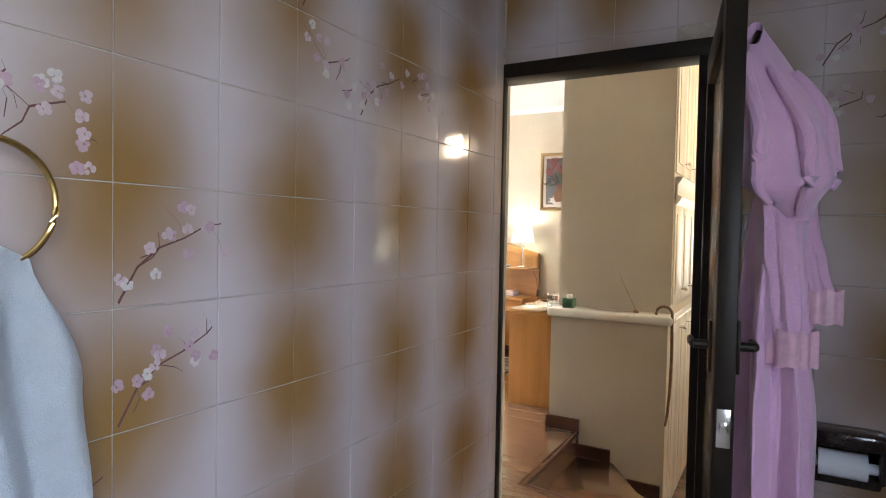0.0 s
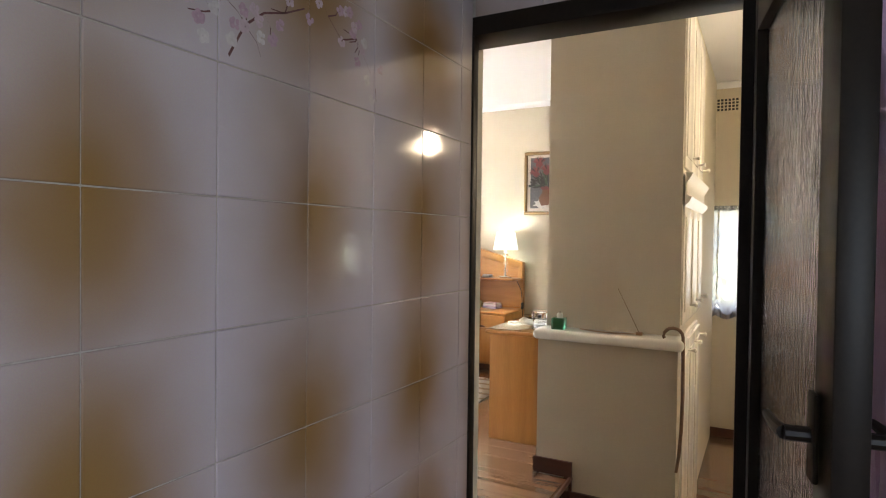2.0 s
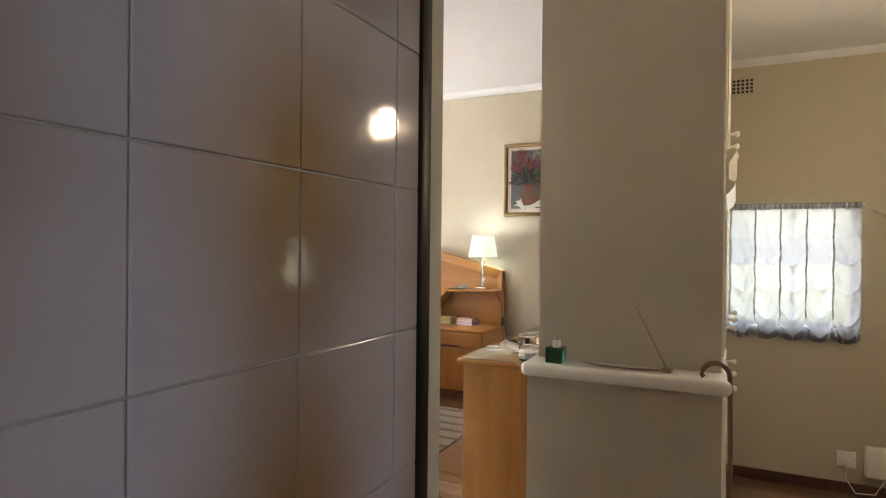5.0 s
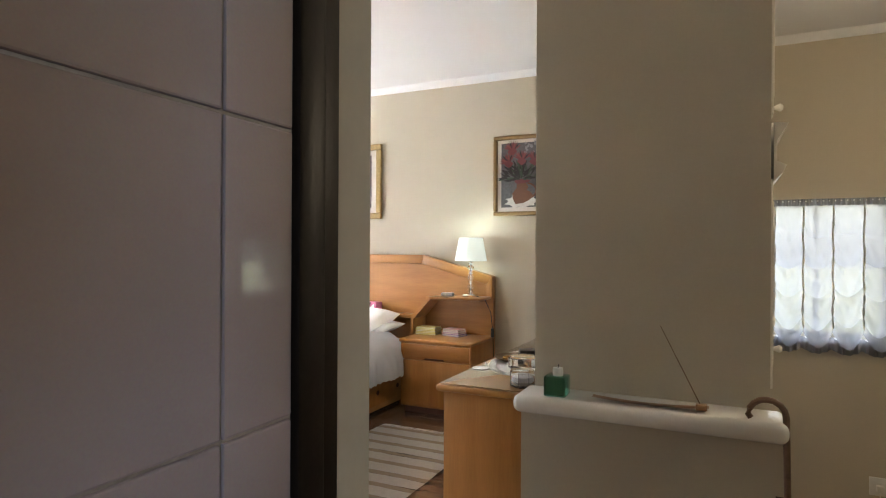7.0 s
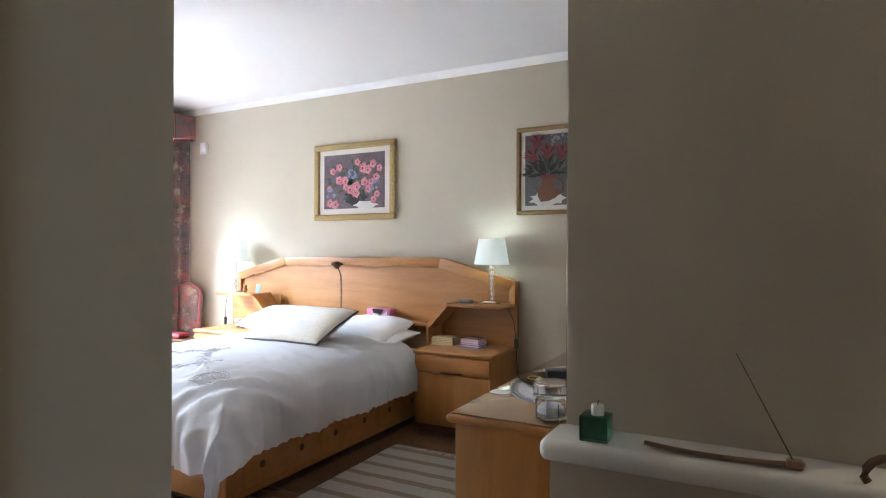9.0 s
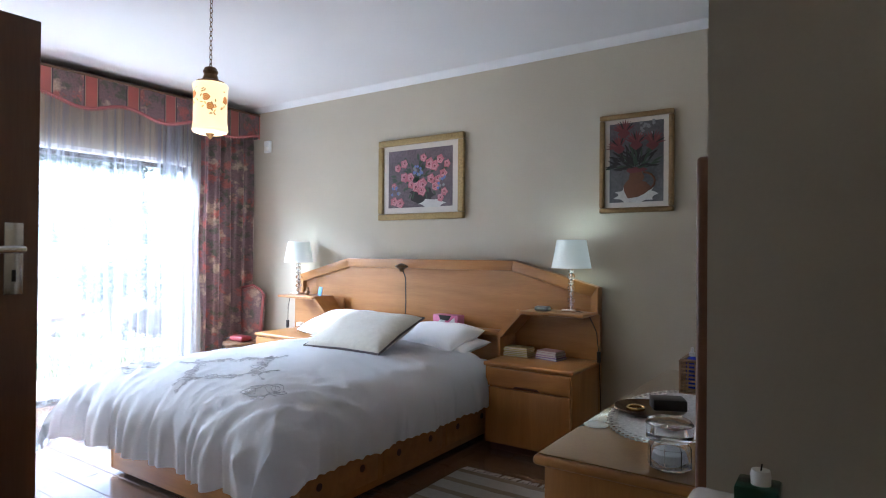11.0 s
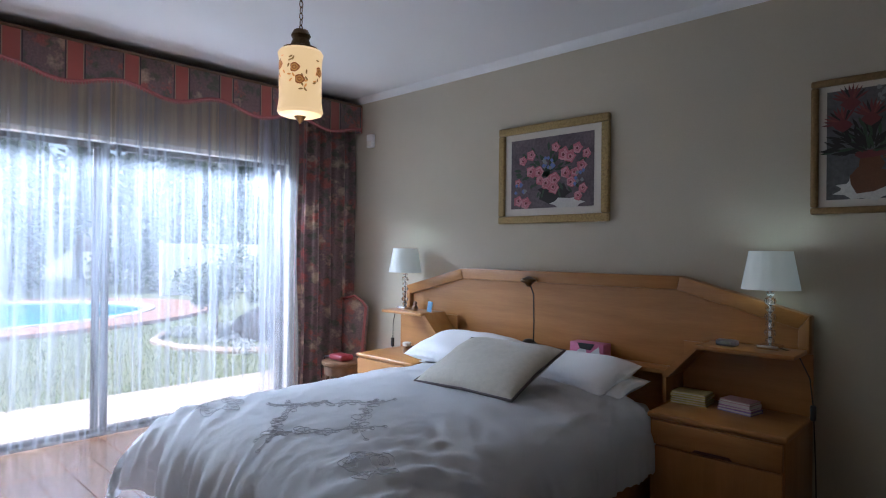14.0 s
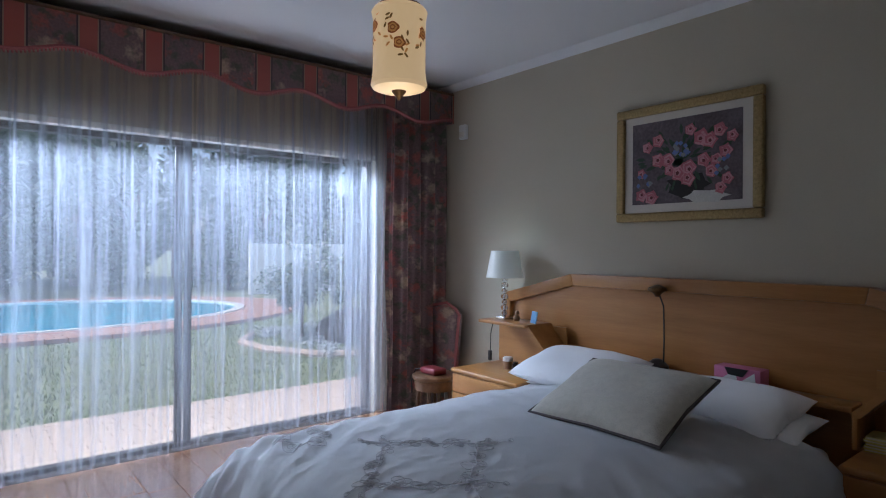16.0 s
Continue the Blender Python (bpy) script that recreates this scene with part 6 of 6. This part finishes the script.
for ringk in range(6):
    for k in range(120):
        a = 2 * math.pi * (k + 0.5 * (ringk % 2)) / 120
        r0 = 1.06 + ringk * 0.05
        c = [(POX + PRX * r * math.cos(q), POY + PRY * r * math.sin(q)) for r, q in ((r0, a), (r0 + 0.047, a), (r0 + 0.047, a + 0.049), (r0, a + 0.049))]
        prism(c, GZ - 0.02, GZ + 0.07, bm=b)
tagged(part("pool_paving", b, M_POOLB, None, "", False), "red brick paving round the pool", "paving", kind="stuff")
# patio pavers
pat = solid("pavement", box(-9.05, 1.5, GZ - 0.1, -7.35, 14, GZ + 0.07), M_GROUT, "patio bed under brick pavers", "patio", kind="structure", smooth=False)
pm = None
b = bmesh.new()
prow = 0
x = -9.04
near = []
while x < -7.36:
    y = 2.6 + (0.11 if prow % 2 else 0)
    while y < 11:
        near.append((x, y))
        y += 0.222
    x += 0.115
    prow += 1
paver_mesh = None
for i, (x, y) in enumerate(near):
    if 5.0 < y < 7.4 and len(near) > 0:
        if paver_mesh is None:
            q_ = part("paver", box(0, 0, 0, 0.107, 0.214, 0.03, 0.003, seg=1), M_PAVE, pat, smooth=False)
            paver_mesh = q_.data
        else:
            q_ = new("paver", paver_mesh)
            q_.parent = pat
        q_.location = (x, y, GZ + 0.055)
    else:
        box(x, y, GZ + 0.055, x + 0.107, y + 0.214, GZ + 0.085, bm=b)
tagged(part("pavers", b, M_PAVE, pat, "", False), kind="stuff")

# grass tufts
rg = random.Random(21)
verts, faces = [], []
for k in range(26000):
    x, y = -9.1 - 9.0 * rg.random() ** 1.3, rg.uniform(1, 12)
    if ((x - POX) / PRX) ** 2 + ((y - POY) / PRY) ** 2 < 1.85:
        continue
    a, h = rg.uniform(0, 6.28), rg.uniform(0.02, 0.055)
    i = len(verts)
    verts += [(x - 0.008 * math.cos(a), y - 0.008 * math.sin(a), GZ - 0.02), (x + 0.008 * math.cos(a), y + 0.008 * math.sin(a), GZ - 0.02), (x + rg.uniform(-0.03, 0.03), y + rg.uniform(-0.03, 0.03), GZ + h)]
    faces.append((i, i + 1, i + 2))
me = bpy.data.meshes.new("grass")
me.from_pydata(verts, [], faces)
me.materials.append(M_BLADE)
tagged(new("grass", me), "short dry lawn grass", "grass", kind="stuff")


def leaf_cloud(centres, count, size, rnd, flat=1.0):
    vs, fs = [], []
    for k in range(count):
        cx, cy, cz, r = centres[rnd.randrange(len(centres))]
        while True:
            d = Vector((rnd.uniform(-1, 1), rnd.uniform(-1, 1), rnd.uniform(-1, 1)))
            if d.length < 1:
                break
        p = Vector((cx, cy, cz)) + Vector((d.x, d.y, d.z * flat)) * r * (0.55 + 0.45 * rnd.random())
        a, t_, s = rnd.uniform(0, 6.28), rnd.uniform(-1.2, 1.2), size * rnd.uniform(0.6, 1.5)
        ax = Vector((math.cos(a), math.sin(a), math.sin(t_))).normalized()
        bx_ = ax.cross(Vector((rnd.uniform(-1, 1), rnd.uniform(-1, 1), 1))).normalized()
        i = len(vs)
        vs += [p - ax * s, p + bx_ * s * 0.4, p + ax * s, p - bx_ * s * 0.4]
        fs.append((i, i + 1, i + 2, i + 3))
    return vs, fs


def tree(name, x, y, h, spread, count, size, material, label, seed, low=0.3, category="tree"):
    rnd = random.Random(seed)
    t_ = thing(name, (x, y, GZ - 0.05), label, category)
    limbs, cents = bmesh.new(), []
    trunk = [(x + 0.1 * nz(k, seed), y + 0.1 * nz(k, seed, 4), GZ - 0.05 + h * 0.6 * k / 6) for k in range(7)]
    r0 = h * 0.022
    tb_ = tube(trunk, [r0 * (1 - 0.1 * k) for k in range(7)], 8)
    for k in range(9):
        a = rnd.uniform(0, 6.28)
        s = trunk[rnd.randrange(2, 7)]
        zt = GZ + h * rnd.uniform(low + 0.1, 0.92)
        e = (x + spread * rnd.uniform(0.3, 0.8) * math.cos(a), y + spread * rnd.uniform(0.3, 0.8) * math.sin(a), zt)
        mid = ((s[0] + e[0]) / 2, (s[1] + e[1]) / 2, (s[2] + e[2]) / 2 + 0.06 * h)
        tube([s, mid, e], [r0 * 0.5, r0 * 0.35, r0 * 0.1], 6, bm=limbs)
        cents.append((*e, spread * rnd.uniform(0.28, 0.5)))
        cents.append((*mid, spread * rnd.uniform(0.22, 0.4)))
    for k in range(10):
        a = rnd.uniform(0, 6.28)
        q = rnd.uniform(0.2, 0.9) * spread
        cents.append((x + q * math.cos(a), y + q * math.sin(a), GZ + h * rnd.uniform(low, 0.95), spread * rnd.uniform(0.2, 0.42)))
    part("trunk", tb_, M_BARK, t_)
    part("limbs", limbs, M_BARK, t_)
    vs, fs = leaf_cloud(cents, count, size, rnd)
    me_ = bpy.data.meshes.new("crown")
    o_ = BASE[t_]
    me_.from_pydata([v - o_ for v in vs], [], fs)
    me_.materials.append(material)
    c = new("crown", me_)
    c.parent = t_
    return t_


seed = 30
for k in range(22):
    y = -18 + k * 2.9
    tree("garden_tree", -33 - 3.0 * ((k * 7) % 3), y, 9.5 + 2.0 * ((k * 5) % 4) / 2, 3.9, 11000, 0.22, M_LEAF, "tall dark leafy tree at the end of the garden", seed + k, low=0.06)
tree("garden_shrub", -12.6, 9.15, 2.1, 0.85, 5200, 0.045, M_LEAF2, "small grey-green ornamental tree in a bed", 61, low=0.30, category="shrub")
tree("garden_shrub", -16.5, 12.3, 2.5, 1.2, 4200, 0.06, M_LEAF2, "rounded grey-green shrub on the lawn", 62, low=0.15, category="shrub")
for k in range(6):
    tree("hedge_shrub", -27 - (k % 2), -4 + k * 4.2, 2.6, 2.0, 3800, 0.10, M_LEAF, "dark green hedge shrub behind the pool", 70 + k, low=0.02, category="shrub")

# palm with drooping fronds
palm = thing("palm_tree", (-19, 1.2, GZ), "tall palm with drooping feathery fronds", "palm")
part("trunk", tube([(-27, 3.7, GZ - 0.1), (-27, 3.75, 3.0), (-26.9, 3.8, 6.4)], [0.38, 0.30, 0.26], 12), M_BARK, palm)
for k in range(22):
    a = k * 2 * math.pi / 22 + 0.1 * (k % 3)
    L = 5.0 + 0.5 * (k % 3)
    rise = 1.2 - 0.5 * (k % 4)
    pts_ = [Vector((-26.9 + L * q * math.cos(a), 3.8 + L * q * math.sin(a), 6.4 + rise * q * 2.0 - 2.9 * q * q)) for q in [j / 14 for j in range(15)]]
    b = tube(pts_, [0.035 * (1 - 0.06 * j) for j in range(15)], 5)
    side_ = Vector((-math.sin(a), math.cos(a), 0))
    for j in range(1, 15):
        for s in (-1, 1):
            for o in (0, 0.5):
                p0 = pts_[j - 1].lerp(pts_[j], o)
                ll = 0.62 * (1 - 0.5 * j / 15)
                p1_ = p0 + side_ * s * ll + (pts_[j] - pts_[j - 1]) * 0.9 + Vector((0, 0, -0.22))
                w = Vector((0, 0, 0.03))
                b.faces.new([b.verts.new(p0 + w), b.verts.new(p1_), b.verts.new(p0 - w)])
    part("frond", b, M_LEAF2, palm, smooth=False)

# planted bed with silver ground cover and a pale kerb
bed_pts = [(-13.9, 8.7), (-13.1, 8.2), (-12.1, 8.25), (-11.2, 8.7), (-10.6, 9.5), (-10.5, 11), (-14, 11.5), (-14.6, 10)]
solid("flower_bed_kerb", tube([(px, py, GZ + 0.02) for px, py in bed_pts[:6]], 0.07, 8), M_PAVE, "pale curved kerb round the flower bed", "kerb", kind="structure")
rb = random.Random(5)
vs, fs = leaf_cloud([(rb.uniform(-14.0, -10.8), rb.uniform(8.75, 10.8), GZ + 0.08, 0.22) for k in range(90)], 9000, 0.03, rb, 0.6)
me = bpy.data.meshes.new("silver_groundcover")
me.from_pydata(vs, [], fs)
me.materials.append(M_SILVER)
tagged(new("silver_groundcover", me), "silver leaved ground cover in the flower bed", "plants", kind="stuff")
rk = thing("garden_boulder", (-12.2, 10.0, GZ), "dark rounded garden boulder in the flower bed", "boulder")
b = bmesh.new()
bmesh.ops.create_icosphere(b, subdivisions=3, radius=0.5)
for v in b.verts:
    v.co = Vector((-12.3, 10.1, GZ + 0.2)) + Vector((v.co.x * 0.9, v.co.y * 1.4, v.co.z * 0.8)) * (1 + 0.25 * nz(*(v.co * 3)))
part("rock", b, mat("dark_rock", (0.09, 0.075, 0.065), 0.9, var=0.3, scale=8, bump=0.6, dist=0.02), rk)
# white garden wall beyond the shrubs
gw = thing("garden_wall", (-24, 15, GZ), "white precast garden wall panels", "garden wall", kind="structure")
for k in range(8):
    part("panel", box(-24.0, 12.6 + k * 1.5, GZ, -23.9, 12.6 + k * 1.5 + 1.42, GZ + 1.9, 0.01), M_LEDGE, gw)
    part("post", box(-24.04, 12.5 + k * 1.5, GZ, -23.86, 12.6 + k * 1.5, GZ + 2.0, 0.01), M_LEDGE, gw)

# ---- planks of the bedroom floor ----
rf = random.Random(2)
PW, PLN = 0.192, 1.38
pmesh = {}
yk = 0
y = 3.21
while y < FAR - 0.02:
    w = min(PW, FAR - 0.018 - y)
    x = WINX + 0.03 - rf.uniform(0, 1.2)
    xmax = -1.12 if y + w < 4.66 else -1.30
    if y < 3.44:
        xmax = -0.18
    while x < xmax:
        a, c = max(x, WINX + 0.03), min(x + PLN, xmax)
        if c - a > 0.05:
            key = (round(c - a, 3), round(w, 3))
            if key not in pmesh:
                bq = box(0, 0, 0, c - a - 0.0025, w - 0.0025, 0.011, 0.0015, seg=1)
                o = part("plank", bq, M_PLANK, floor_top, smooth=False)
                pmesh[key] = o.data
            else:
                o = new("plank", pmesh[key])
                o.parent = floor_top
            o.location = (a, y, -0.0115)
        x += PLN
    y += PW

# ---- wall tiles ----
TP = 0.252
tq = box(0, 0, 0, 0.012, TP - 0.0026, TP - 0.0026, 0.0022, seg=2)
flower_tiles = []
ta = None
rows_z = [1.53 + TP * k for k in range(-6, 5)]
col_y = [1.644 + TP * k for k in range(-10, 8)]
for z in rows_z:
    for y in col_y:
        y1 = min(y + TP, 2.984)
        z1 = min(z + TP, BC - 0.002)
        if y1 - y < 0.02 or z1 - z < 0.02:
            continue
        if ta is None:
            ta = part("tile", tq, M_TILE_Y, bpy.data.objects["wall_bath_left"], smooth=False)
            tm, o = ta.data, ta
        else:
            o = new("tile", tm)
            o.parent = bpy.data.objects["wall_bath_left"]
        o.location = (BX0 - 0.012, y + 0.0013, z + 0.0013)
        o.scale = (1, (y1 - y - 0.0026) / (TP - 0.0026), (z1 - z - 0.0026) / (TP - 0.0026))
tq = box(0, 0, 0, TP - 0.0026, 0.012, TP - 0.0026, 0.0022, seg=2)
tb_ = None
for z in rows_z:
    for k in range(-3, 9):
        x0 = -0.49 + TP * k
        a, c = max(x0, BX0), min(x0 + TP, BX1)
        zl = z
        if a < -0.10:
            if c > -0.10 and z < 2.2:
                a = -0.095
            elif z + TP < 2.23:
                continue
            else:
                zl = max(z, 2.224)
        z1 = min(z + TP, BC - 0.002)
        if c - a < 0.02 or z1 - zl < 0.02:
            continue
        if tb_ is None:
            tb_ = part("tile", tq, M_TILE_X, wall_bd, smooth=False)
            tm2, o = tb_.data, tb_
        else:
            o = new("tile", tm2)
            o.parent = wall_bd
        o.location = (a + 0.0013, BY1, zl + 0.0013)
        o.scale = ((c - a - 0.0026) / (TP - 0.0026), 1, (z1 - zl - 0.0026) / (TP - 0.0026))

# blossom transfers fired onto some tiles
BLOSSOM = [plain("transfer_twig", (0.13, 0.06, 0.055), 0.2), plain("transfer_cream", (0.47, 0.41, 0.40), 0.2), plain("transfer_pink", (0.43, 0.32, 0.34), 0.2), plain("transfer_mauve", (0.38, 0.25, 0.29), 0.2)]


def blossom(y0, z0, seed, flip=1, plane="x", size=1.0):
    r = random.Random(seed)
    b_ = bmesh.new()

    def at(u, w, lift):
        if plane == "x":
            return Vector((BX0 + 0.0006 + lift, y0 + u * size, z0 + w * size))
        return Vector((y0 + u * size, BY1 - 0.0006 - lift, z0 + w * size))

    def strip(pts, w):
        prev_ = None
        for i, (u, v) in enumerate(pts):
            k = w * (1 - 0.6 * i / len(pts))
            cur_ = (b_.verts.new(at(u - k * 0.7, v + k, 0)), b_.verts.new(at(u + k * 0.7, v - k, 0)))
            if prev_:
                b_.faces.new((prev_[0], prev_[1], cur_[1], cur_[0])).material_index = 0
            prev_ = cur_

    main = [(0.01, 0.01 if flip > 0 else 0.22), (0.05, 0.08 if flip > 0 else 0.16), (0.10, 0.12), (0.16, 0.14), (0.22, 0.17 if flip > 0 else 0.07)]
    strip(main, 0.0026)
    for k in range(7):
        s = main[r.randrange(1, 5)]
        d = (s[0] + r.uniform(-0.06, 0.06), s[1] + r.uniform(-0.07, 0.07))
        strip([s, ((s[0] + d[0]) / 2 + 0.01, (s[1] + d[1]) / 2), d], 0.0017)
    for k in range(13):
        s = main[r.randrange(1, 5)]
        cu, cw = s[0] + r.uniform(-0.055, 0.055), s[1] + r.uniform(-0.07, 0.07)
        mi = r.choice((1, 2, 2, 3, 3))
        for p in range(5):
            a = p * 2 * math.pi / 5 + r.random()
            pr_ = r.uniform(0.006, 0.010)
            vs_ = [b_.verts.new(at(cu + 0.008 * math.cos(a) + pr_ * math.cos(q) * 0.8, cw + 0.008 * math.sin(a) + pr_ * math.sin(q) * 0.8, 0.0002 * (k * 5 + p + 1) / 20)) for q in [j * math.pi / 4 for j in range(8)]]
            b_.faces.new(vs_).material_index = mi
    bmesh.ops.recalc_face_normals(b_, faces=b_.faces)
    own = bpy.data.objects["wall_bath_left"] if plane == "x" else wall_bd
    part("blossom_print", b_, BLOSSOM, own, "pink and cream blossom transfer", smooth=False)


for i, (y0, z0, fl) in enumerate(((1.14, 1.28, 1), (1.14, 1.03, 1), (0.89, 1.53, -1), (0.64, 1.53, 1), (0.64, 1.28, -1), (1.66, 1.80, -1), (1.91, 1.79, 1), (2.16, 1.81, -1), (1.12, 2.04, 1), (0.90, 0.78, 1), (1.65, 2.04, 1))):
    blossom(y0, z0, 40 + i, fl)
for i, (x0, z0, fl) in enumerate(((0.22, 1.80, -1), (0.48, 1.55, 1), (0.25, 2.06, 1))):
    blossom(x0, z0, 80 + i, fl, "y")

for o in bpy.data.objects:
    if o.name.split(".")[0] in ("embroidery", "brushwork", "painted_roses", "scallops", "tassels", "beads", "blossom_print", "weave", "stakes", "fringe"):
        o["kind"] = "stuff"
